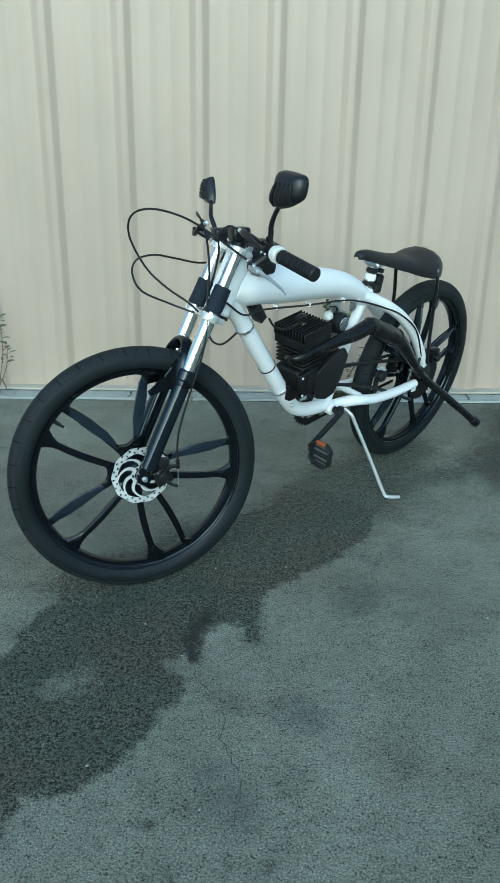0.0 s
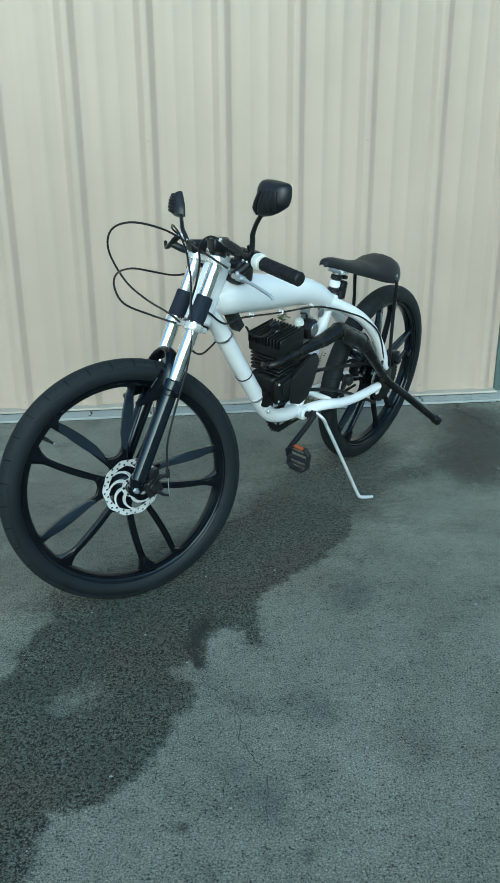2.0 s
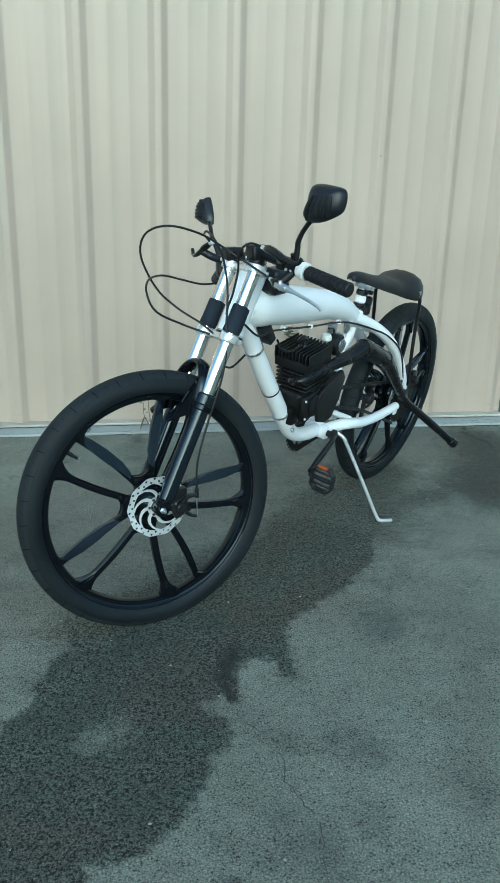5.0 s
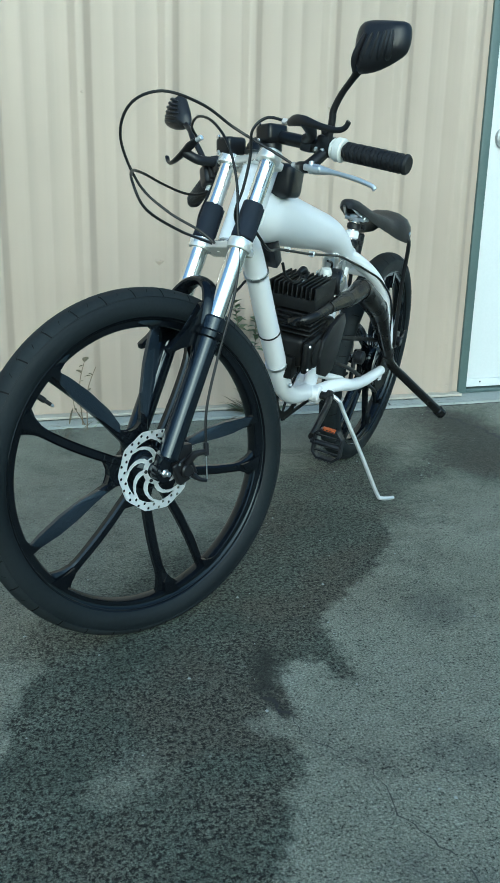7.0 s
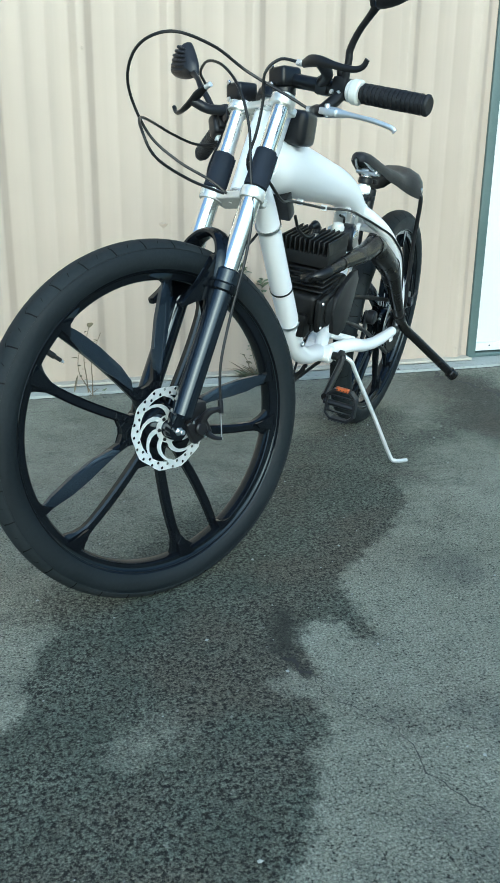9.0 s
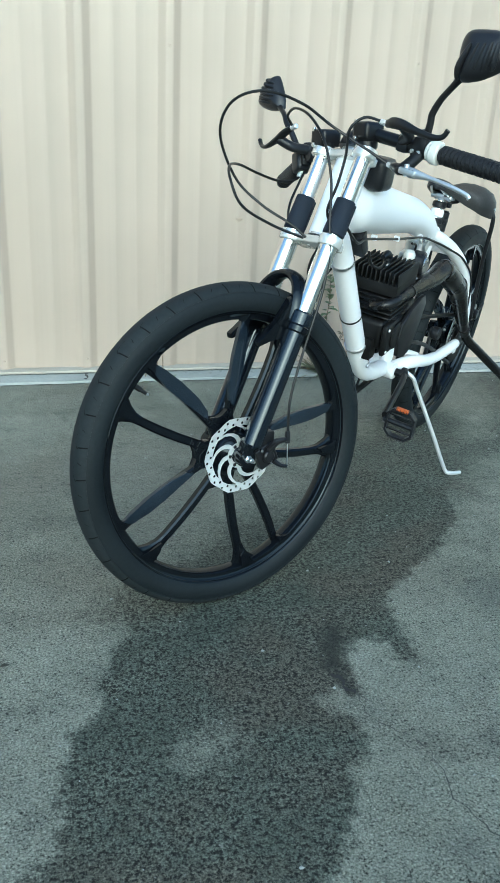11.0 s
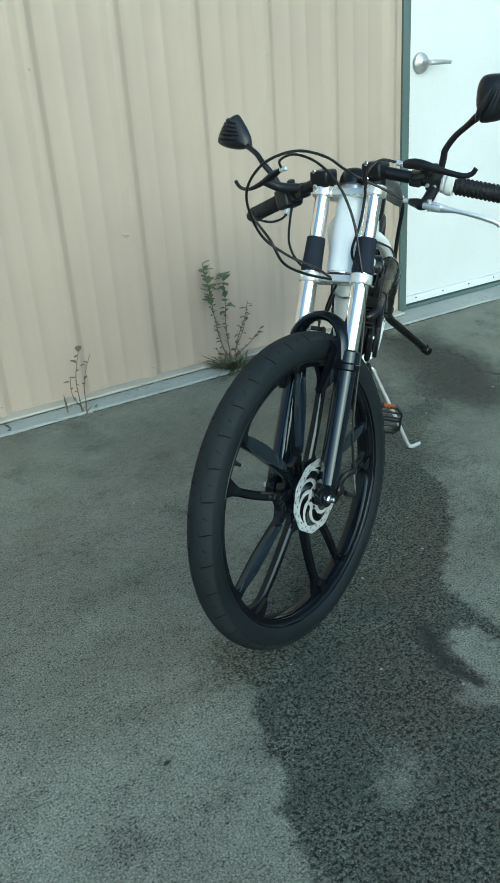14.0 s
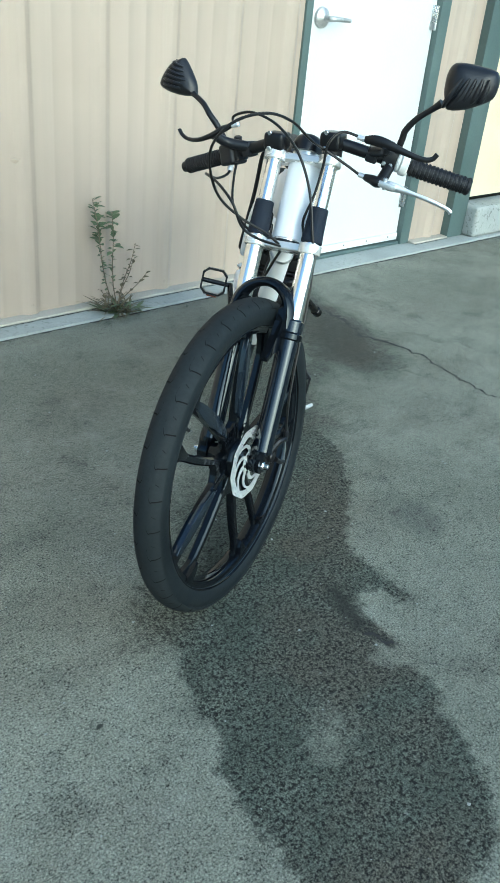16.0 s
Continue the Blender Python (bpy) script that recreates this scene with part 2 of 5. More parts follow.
    oil = calc(nt, "ADD", nearest(nt, fv, OIL), wobble)
    col = mixed(nt, ramp(nt, calc(nt, "ADD", calc(nt, "MULTIPLY", oil, 3.0), 0.5), (0.3, 0.55), (0.68, 0.0)), col, (0.034, 0.031, 0.025))
    flecks = noise_tex(nt, coords(nt, (1.0, 1.0, 0)), 78, 2, 0.5)
    col = mixed(nt, ramp(nt, flecks, (0.69, 0.0), (0.74, 0.55)), col, (0.27, 0.27, 0.24))
    deep = calc(nt, "ADD", nearest(nt, fv, DEEP), calc(nt, "MULTIPLY", calc(nt, "SUBTRACT", edge2, 0.5), 0.05))
    col = mixed(nt, ramp(nt, calc(nt, "ADD", calc(nt, "MULTIPLY", deep, 12.0), 0.5), (0.35, 0.75), (0.7, 0.0)), col, (0.016, 0.017, 0.014))
    nt.links.new(col, p.inputs["Base Color"])
    nt.links.new(mixed(nt, stain, (0.92, 0.92, 0.92), (0.78, 0.78, 0.78)), p.inputs["Roughness"])
    p.inputs["Specular IOR Level"].default_value = 0.32
    bump(nt, p, calc(nt, "ADD", calc(nt, "MULTIPLY", stones, 1.8), calc(nt, "MULTIPLY", fine, 0.3)), 0.8, 0.007)
    return m


STAIN = [((-0.66, 1.4), (-0.59, 1.88), 0.14), ((-0.45, 2.04), (-0.4, 2.17), 0.23), ((-0.36, 2.32), (-0.12, 2.58), 0.19), ((-0.42, 2.34), (-0.33, 2.5), 0.18), ((-0.12, 2.62), (0.25, 3.0), 0.19),
         ((0.0, 2.52), (0.005, 2.34), 0.03), ((-0.17, 2.34), (-0.135, 2.25), 0.02)]
FADED = [((0.2, 3.0), (0.42, 3.28), 0.22), ((0.42, 3.28), (0.62, 3.6), 0.17), ((0.5, 3.28), (0.82, 3.36), 0.08), ((-0.45, 2.55), (-0.12, 2.86), 0.13),
         ((1.22, 3.95), (1.14, 3.6), 0.17), ((1.12, 3.6), (1.0, 3.38), 0.19)]
# browner, darker patches of asphalt, round the bike and towards the wall
BROWN_PATCHES = [((0.3, 3.55), (0.9, 3.95), 0.2), ((-0.75, 3.25), (-0.1, 3.5), 0.25), ((-1.3, 2.9), (-0.9, 2.8), 0.2), ((-0.72, 3.1), (-0.4, 3.4), 0.12), ((-0.62, 2.62), (-0.45, 2.95), 0.12)]
DRY_SPOTS = [((-0.085, 2.29), (-0.055, 2.35), 0.044)]
# oily blots on the dry asphalt, and the blackest spots
BLOTS = [((-0.088, 1.872), (-0.08, 1.88), 0.02), ((-0.03, 1.81), (-0.015, 1.75), 0.035), ((0.12, 2.06), (0.14, 2.04), 0.04), ((-0.323, 1.785), (-0.32, 1.79), 0.02), ((0.3, 2.5), (0.33, 2.52), 0.05)]
OIL = [((1.2, 3.92), (1.13, 3.6), 0.1), ((1.12, 3.6), (1.0, 3.4), 0.12)]
DEEP = [((-0.108, 2.443), (-0.146, 2.33), 0.02), ((-0.148, 2.32), (-0.135, 2.245), 0.008), ((-0.205, 1.742), (-0.2, 1.742), 0.004), ((0.03, 1.65), (0.035, 1.655), 0.006)]
ASPHALT = asphalt_material()
SIDING = siding_material()


def concrete_material():
    m, nt, p = nodes_of("painted_concrete")
    v = coords(nt)
    broad, fine, spots = noise_tex(nt, v, 4, 4), noise_tex(nt, v, 120, 3), noise_tex(nt, v, 52, 2)
    col = mixed(nt, ramp(nt, broad, (0.3, 0.0), (0.7, 1.0)), (0.27, 0.288, 0.268), (0.36, 0.38, 0.355))
    dirty = ramp(nt, noise_tex(nt, v, 2.2, 3), (0.5, 0.08), (0.68, 0.75))
    col = mixed(nt, calc(nt, "MULTIPLY", ramp(nt, spots, (0.6, 0.0), (0.65, 1.0)), dirty), col, (0.08, 0.083, 0.074))
    nt.links.new(mixed(nt, ramp(nt, fine, (0.3, 0.3), (0.7, 0.0)), col, (0.2, 0.2, 0.19)), p.inputs["Base Color"])
    p.inputs["Roughness"].default_value = 0.85
    bump(nt, p, fine, 0.3, 0.002)
    return m


CONCRETE = concrete_material()


# ---- building blocks ----
def part(name, bm, material, parent=None, label="", smooth=True):
    """Links a bmesh as one mesh object, under a thing or a part."""
    me = bpy.data.meshes.new(name)
    bmesh.ops.recalc_face_normals(bm, faces=bm.faces)
    bm.to_mesh(me)
    bm.free()
    me.materials.append(material)
    if smooth:
        me.shade_smooth()
        me.set_sharp_from_angle(angle=radians(38))
    ob = new(name, me)
    ob.parent = parent
    return tagged(ob, label)


def merge(*bms):
    """One bmesh out of several."""
    out = bmesh.new()
    for b in bms:
        me = bpy.data.meshes.new("tmp")
        b.to_mesh(me)
        out.from_mesh(me)
        bpy.data.meshes.remove(me)
        b.free()
    return out


def moved(bm, m):
    bm.transform(m)
    return bm


def box(x0, x1, y0, y1, z0, z1, bevel=0.0, seg=2):
    bm = bmesh.new()
    bmesh.ops.create_cube(bm, size=1)
    bm.transform(Matrix.Translation(((x0 + x1) / 2, (y0 + y1) / 2, (z0 + z1) / 2)) @ Matrix.Diagonal((x1 - x0, y1 - y0, z1 - z0, 1)))
    if bevel:
        bmesh.ops.bevel(bm, geom=bm.edges[:], offset=bevel, segments=seg, profile=0.6, affect="EDGES")
    return bm


def spline(points, steps=6):
    """A smooth run of points (Catmull-Rom) through tuples of any length."""
    pts = [np.array(p, float) for p in points]
    pts = [2 * pts[0] - pts[1]] + pts + [2 * pts[-1] - pts[-2]]
    out = []
    for i in range(1, len(pts) - 2):
        a, b, c, d = pts[i - 1:i + 3]
        for k in range(steps):
            u = k / steps
            out.append(0.5 * (2 * b + (c - a) * u + (2 * a - 5 * b + 4 * c - d) * u * u + (3 * b - a - 3 * c + d) * u ** 3))
    return out + [pts[-2]]


def tube(points, radius=None, seg=14, steps=6, squash=1.0, smooth=True, caps=True):
    """A tube along points (x, y, z) or (x, y, z, radius). squash: width over height."""
    pts = [p if len(p) == 4 else (*p, radius) for p in points]
    pts = spline(pts, steps) if smooth and len(pts) > 2 else [np.array(p, float) for p in pts]
    bm, rings = bmesh.new(), []
    pos = [Vector(p[:3]) for p in pts]
    ref = None
    for i, p in enumerate(pts):
        t = (pos[min(i + 1, len(pos) - 1)] - pos[max(i - 1, 0)]).normalized()
        if ref is None:
            ref = Vector((0, 1, 0)) if abs(t.y) < 0.9 else Vector((1, 0, 0))
        ref = (ref - t * ref.dot(t)).normalized()
        other = t.cross(ref)
        r = max(p[3], 1e-4)
        rings.append([bm.verts.new(pos[i] + ref * (r * squash * math.cos(a)) + other * (r * math.sin(a)))
                      for a in (2 * math.pi * k / seg for k in range(seg))])
    for a, b in zip(rings, rings[1:]):
        for k in range(seg):
            bm.faces.new((a[k], a[(k + 1) % seg], b[(k + 1) % seg], b[k]))
    if caps:
        bm.faces.new(rings[0][::-1])
        bm.faces.new(rings[-1])
    return bm


def lathe(profile, seg=64, closed=False):
    """Turns a profile of (radius, y) round the y axis."""
    bm, rings = bmesh.new(), []
    for r, y in profile:
        rings.append([bm.verts.new((r * math.cos(a), y, r * math.sin(a))) for a in (2 * math.pi * k / seg for k in range(seg))])
    for a, b in zip(rings, rings[1:] + (rings[:1] if closed else [])):
        for k in range(seg):
            bm.faces.new((a[k], a[(k + 1) % seg], b[(k + 1) % seg], b[k]))
    if not closed:
        bm.faces.new(rings[0])
        bm.faces.new(rings[-1])
    return bm


def prism(outline, y0, y1, bevel=0.0):
    """A plate with the outline (x, z), from y0 to y1."""
    bm = bmesh.new()
    a, b = [bm.verts.new((x, y0, z)) for x, z in outline], [bm.verts.new((x, y1, z)) for x, z in outline]
    n = len(outline)
    bm.faces.new(a)
    bm.faces.new(b[::-1])
    for k in range(n):
        bm.faces.new((a[k], a[(k + 1) % n], b[(k + 1) % n], b[k]))
    if bevel:
        bmesh.ops.bevel(bm, geom=[e for e in bm.edges], offset=bevel, segments=2, profile=0.6, affect="EDGES")
    return bm


def between(a, b):
    """The pose at a whose y axis points at b."""
    d = Vector(b) - Vector(a)
    return Matrix.Translation(a) @ d.to_track_quat("Y", "Z").to_matrix().to_4x4()


def rod(a, b, r, seg=14, bevel=0.0):
    """A round bar from a to b, with eased ends."""
    length = (Vector(b) - Vector(a)).length
    e = min(bevel or r * 0.2, length * 0.3)
    return moved(lathe([(r - e, 0), (r, e), (r, length - e), (r - e, length)], seg), between(a, b))


def bolt(at, to, r=0.006, h=0.006):
    d = (Vector(to) - Vector(at)).normalized()
    return moved(lathe([(r * 0.6, -0.001), (r, 0), (r, h * 0.75), (r * 0.8, h)], 6), between(at, Vector(at) + d))


# ---- ground and building ----
def build_ground():
    bm = bmesh.new()
    xs = [-150, -40, -12, -5, -2, 0, 2, 5, 12, 40, 150]
    ys = [-150, -40, -12, -4, 0, 1, 2, 3, 4.139]
    v = [[bm.verts.new((x, y, 0)) for x in xs] for y in ys]
    for j in range(len(ys) - 1):
        for i in range(len(xs) - 1):
            bm.faces.new((v[j][i], v[j][i + 1], v[j + 1][i + 1], v[j + 1][i]))
    back = [[bm.verts.new((x, y, 0)) for x in (-150, 150)] for y in (14, 150)]
    bm.faces.new((back[0][0], back[0][1], back[1][1], back[1][0]))
    g = part("ground", bm, ASPHALT, smooth=False)
    tagged(g, "grey weathered asphalt with a ragged dark oil stain", "ground", kind="structure")


WALL_Y, PITCH, RIB0, TOP = 4.285, 0.3154, -0.192, 3.6


def panel_profile(x0, ribs):
    """Plan of a sheet: a tall rib each pitch, with two low stiffeners between."""
    pts = []
    def eased(a, b, c, e):
        """Three points that round the corner b between a and c."""
        a, b, c = Vector(a), Vector(b), Vector(c)
        u, w = b + (a - b).normalized() * e, b + (c - b).normalized() * e
        return [tuple(u), tuple((u + w + 2 * b) / 4), tuple(w)]
    for k in range(ribs):
        c = x0 + k * PITCH
        rib = [(c - 0.06, 0), (c - 0.04, 0), (c - 0.0135, 0.019), (c + 0.0135, 0.019), (c + 0.04, 0), (c + 0.06, 0)]
        for j in range(1, 5):
            pts += eased(rib[j - 1], rib[j], rib[j + 1], 0.005)
        for f in (1 / 3, 2 / 3):
            q = c + 0.041 + (PITCH - 0.082) * f
            pts += [(q - 0.012, 0), (q - 0.005, 0.0018), (q + 0.005, 0.0018), (q + 0.012, 0)]
    return pts


def sheet(pts, z0, z1):
    bm = bmesh.new()
    lo = [bm.verts.new((x, WALL_Y - d, z0)) for x, d in pts]
    hi = [bm.verts.new((x, WALL_Y - d, z1)) for x, d in pts]
    lo2 = [bm.verts.new((x, WALL_Y - d + 0.0015, z0)) for x, d in pts]
    hi2 = [bm.verts.new((x, WALL_Y - d + 0.0015, z1)) for x, d in pts]
    for k in range(len(pts) - 1):
        bm.faces.new((lo[k], lo[k + 1], hi[k + 1], hi[k]))
        bm.faces.new((lo2[k + 1], lo2[k], hi2[k], hi2[k + 1]))
        bm.faces.new((lo[k + 1], lo[k], lo2[k], lo2[k + 1]))
    return bm


def clip_x(pts, a, b):
    out = []
    for (xa, da), (xb, db) in zip(pts, pts[1:]):
        if xb <= a or xa >= b:
            continue
        for x in (max(xa, a), min(xb, b)):
            d = da + (db - da) * (x - xa) / (xb - xa)
            if not out or x - out[-1][0] > 1e-5:
                out.append((x, d))
    return out


DOOR_L, DOOR_R, FRAME_L, FRAME_R, DOOR_TOP = 1.495, 2.385, 1.452, 2.462, 2.08
GREEN_L, GREEN_R = 2.775, 2.925


def build_wall():
    wall = merge(box(-7, FRAME_L, WALL_Y + 0.006, WALL_Y + 0.16, 0.012, TOP), box(FRAME_R, GREEN_L, WALL_Y + 0.006, WALL_Y + 0.16, 0.012, TOP),
                 box(FRAME_L, FRAME_R, WALL_Y + 0.006, WALL_Y + 0.16, DOOR_TOP + 0.045, TOP), box(GREEN_R, 9, WALL_Y + 0.05, WALL_Y + 0.16, 0.2, TOP))
    w = part("wall_north", wall, SIDING, smooth=False)
    tagged(w, "cream ribbed sheet-metal wall of a shed", "wall", kind="structure")
    profile = panel_profile(RIB0 - 22 * PITCH, 40)
    for a in range(-7, 4):
        x0 = RIB0 - 0.09 + (a * 3) * PITCH
        for lo, hi, z in ((-7, FRAME_L, 0.022), (FRAME_L, FRAME_R, DOOR_TOP + 0.045), (FRAME_R, GREEN_L, 0.022)):
            s, e = max(x0, lo), min(x0 + 3 * PITCH, hi)
            if e - s > 0.02:
                part("panel", sheet(clip_x(profile, s, e), z, TOP), SIDING, w)
    slab = part("foundation_ledge", box(-7.0, 9.0, 4.139, WALL_Y + 0.2, -0.2, 0.012, 0.006), CONCRETE)
    tagged(slab, "grey concrete foundation ledge spotted with dirt", "ledge", kind="structure")
    flash = part("trim", box(-7.0, FRAME_L - 0.003, WALL_Y - 0.055, WALL_Y + 0.004, 0.0145, 0.024, 0.002), FLASH)
    tagged(flash, "cream base flashing strip under the siding", "trim", kind="structure")
    flash2 = part("trim", box(FRAME_R + 0.003, GREEN_L - 0.003, WALL_Y - 0.055, WALL_Y + 0.004, 0.0145, 0.024, 0.002), FLASH)
    tagged(flash2, "cream base flashing strip under the siding", "trim", kind="structure")
    roof = part("roof", box(-7.4, 9.4, WALL_Y - 0.05, WALL_Y + 8.0, TOP, TOP + 0.12), SIDING)
    tagged(roof, "plain low metal roof of the shed", "roof", kind="structure")
    shell = part("wall_south", merge(box(-7.0, -6.85, WALL_Y + 0.16, WALL_Y + 7.8, 0, TOP), box(8.85, 9.0, WALL_Y + 0.16, WALL_Y + 7.8, 0, TOP),
                                     box(-7.0, 9.0, WALL_Y + 7.8, WALL_Y + 7.95, 0, TOP)), SIDING)
    tagged(shell, "plain cream outer walls closing the shed", "wall", kind="structure")
    for x, z in ((-0.512, 0.598), (0.096, 0.603)):
        part("dent", dent(x, z, WALL_Y - 0.001), SIDING, w, smooth=False)
    screws = [(RIB0, 1.192), (RIB0 + 3 * PITCH, 1.186), *[(RIB0 + k * PITCH, 0.055 + 0.005 * (k % 2)) for k in range(-4, 6) if k != 0]]
    for x, z in screws:
        part("screw", bolt((x, WALL_Y - 0.019, z), (x, WALL_Y - 1, z), 0.005, 0.004), SIDING, w)


def dent(x, z, y):
    """A small creased dimple beaten into the sheet."""
    bm = bmesh.new()
    c = bm.verts.new((x, y - 0.011, z + 0.002))
    rim = [bm.verts.new((x + 0.03 * math.cos(k), y, z + 0.011 * math.sin(k) + 0.004 * math.cos(2 * k))) for k in (2 * math.pi * j / 9 for j in range(9))]
    for j in range(9):
        bm.faces.new((c, rim[j], rim[(j + 1) % 9]))
    return bm


def build_door():
    y0, y1 = WALL_Y - 0.012, WALL_Y + 0.14
    root = new("door_1")
    root.location = (DOOR_L, WALL_Y, 0.012)
    tagged(root, "closed white steel door in a green-grey frame", "door", kind="structure")
    def p(name, bm, mat, parent=root, label=""):
        return part(name, moved(bm, Matrix.Translation((-DOOR_L, -WALL_Y, -0.012))), mat, parent, label)
    p("jamb", box(FRAME_L, DOOR_L - 0.002, y0, y1, 0.013, DOOR_TOP + 0.04, 0.003), GREEN_TRIM, label="green-grey painted jamb")
    p("jamb", box(DOOR_R + 0.002, FRAME_R, y0, y1, 0.013, DOOR_TOP + 0.04, 0.003), GREEN_TRIM, label="green-grey painted jamb")
    p("lintel", box(DOOR_L - 0.002, DOOR_R + 0.002, y0, y1, DOOR_TOP + 0.003, DOOR_TOP + 0.04, 0.003), GREEN_TRIM, label="green-grey painted head of the frame")
    p("threshold", box(DOOR_L, DOOR_R, WALL_Y - 0.004, y1, 0.0125, 0.03, 0.004), GREEN_TRIM)
    leaf = p("door_leaf", box(DOOR_L + 0.002, DOOR_R - 0.002, WALL_Y + 0.02, WALL_Y + 0.064, 0.036, DOOR_TOP, 0.002), DOOR_WHITE)
    p("sweep", box(DOOR_L + 0.01, DOOR_R - 0.01, WALL_Y + 0.008, WALL_Y + 0.019, 0.038, 0.075, 0.002), DOOR_WHITE, leaf, "white door sweep with small screws")
    for k in range(5):
        x = DOOR_L + 0.08 + k * 0.18
        p("screw", bolt((x, WALL_Y + 0.008, 0.06), (x, 0, 0.06), 0.004, 0.003), CAST_BLACK, leaf)
    for z in (0.27, 1.14, 1.9):
        hinge = merge(rod((DOOR_R + 0.002, WALL_Y + 0.01, z - 0.055), (DOOR_R + 0.002, WALL_Y + 0.01, z + 0.055), 0.008),
                      box(DOOR_R - 0.03, DOOR_R, WALL_Y + 0.014, WALL_Y + 0.019, z - 0.055, z + 0.055, 0.001))
        p("hinge", hinge, STEEL, label="steel butt hinge")
    kx, kz = 1.575, 1.11
    p("handle_rose", moved(lathe([(0.012, 0.045), (0.016, 0.03), (0.04, 0.012), (0.043, 0.0), (0.03, -0.004)], 32), Matrix.Translation((kx, WALL_Y + 0.016, kz)) @ Matrix.Rotation(math.pi, 4, "Z")), DULL, leaf, "dull brushed round rose")
    p("lever_handle", merge(tube([(kx, WALL_Y - 0.02, kz, 0.011), (kx, WALL_Y - 0.045, kz, 0.012), (kx + 0.02, WALL_Y - 0.055, kz, 0.011), (kx + 0.06, WALL_Y - 0.056, kz - 0.001, 0.010), (kx + 0.115, WALL_Y - 0.052, kz - 0.004, 0.008)], seg=14)), DULL, leaf, "dull brushed lever handle")


def build_bay():
    jamb = part("corner_post", box(GREEN_L, GREEN_R, WALL_Y - 0.05, WALL_Y + 0.15, 0.0125, TOP - 0.003, 0.004), GREEN_TRIM)
    tagged(jamb, "green-grey painted steel post of the next bay", "post", kind="structure")
    stoop = part("stoop", box(2.93, 8.0, 4.16, WALL_Y + 0.045, 0.0125, 0.19, 0.025, 3), CONCRETE)
    tagged(stoop, "raised concrete step with a worn rounded corner", "step", kind="structure")
    panel = part("bay_panel", merge(box(GREEN_R + 0.003, 8.0, WALL_Y + 0.005, WALL_Y + 0.045, 0.215, TOP - 0.01, 0.006)), YELLOW)
    tagged(panel, "pale yellow panel with rust spots at its foot", "panel", kind="structure")


# unseen wall added behind the camera to shape reflections in gloss and chrome
def build_reflected_wall():
    w = part("wall_for_reflections", box(-40, 40, -22.3, -22.0, 0.003, 2.4), REFLECTED_WALL)
    tagged(w, "plain unseen blue-grey wall added for the bike to reflect", "wall", kind="structure")


build_ground()
build_reflected_wall()
build_wall()
build_door()
build_bay()


# ---- the motorised bicycle ----
# bike space: x ahead, y to its left, z up, 0 at the rear tyre's foot; it leans on its stand
BIKE = Matrix.Translation((0.594, 3.583, 0.0)) @ Matrix.Rotation(radians(-134.5), 4, "Z") @ Matrix.Rotation(radians(-8.0), 4, "X")
R_TYRE = 0.342
RAKE, STEER_X = radians(24.0), 1.045
_pivot, _axis = Vector((STEER_X, 0, 0.85)), Vector((-math.sin(RAKE), 0, math.cos(RAKE)))
STEER = Matrix.Translation(_pivot) @ Matrix.Rotation(radians(-25.5), 4, _axis) @ Matrix.Translation(-_pivot)
FRONT_C = Vector((1.316, 0.002, 0.343))

bike = new("motorized_bicycle")
bike.matrix_world = BIKE
tagged(bike, "white motorised bicycle with black engine leaning on its kickstand", "bicycle")


def fixed(name, bm, mat, parent=bike, label=""):
    return part(name, bm, mat, parent, label)


def turned(name, bm, mat, parent=bike, label=""):
    """A part that turns with the handlebar."""
    return part(name, moved(bm, STEER), mat, parent, label)


def wheel_meshes():
    """The pieces of a five-pair mag wheel round the y axis: (name, bmesh, material, label)."""
    out = []
    r = 0.031
    rm = R_TYRE - r
    prof = []
    for k in range(28):
        a = 2 * math.pi * k / 28
        x, y = math.cos(a), math.sin(a)
        prof.append((rm + r * x, 0.0335 * y * (1.0 + 0.06 * math.cos(2 * a))))
    out.append(("tyre", lathe(prof, 128, True), RUBBER, "black rubber tyre with a worn low tread"))
    arc = [radians(q) for q in range(-60, 61, 10)]
    at = lambda a, e: (rm + (r + e) * math.cos(a), (0.0335 + e) * math.sin(a) * (1.0 + 0.06 * math.cos(2 * a)))
    out.append(("tread_band", lathe([at(a, 0.0013) for a in arc] + [at(a, -0.001) for a in reversed(arc)], 128, True), TREAD_RUBBER, "dusty worn tread band"))
    half = [(0.2915, 0.019), (0.2912, 0.0238), (0.2896, 0.0252), (0.2878, 0.0242), (0.2866, 0.0205), (0.284, 0.0182), (0.2775, 0.0172), (0.2735, 0.0165), (0.2712, 0.0135), (0.2692, 0.005)]
    rim = [(0.284, 0.0)] + half + [(rr, -yy) for rr, yy in reversed(half)]
    out.append(("rim", lathe(rim, 128, True), GLOSS_BLACK, "gloss black cast rim"))
    hub = [(0.012, -0.05), (0.02, -0.048), (0.024, -0.03), (0.042, -0.022), (0.046, 0.0), (0.042, 0.022), (0.032, 0.032), (0.02, 0.04), (0.012, 0.05)]
    out.append(("hub", lathe(hub, 40), GLOSS_BLACK, ""))
    return out


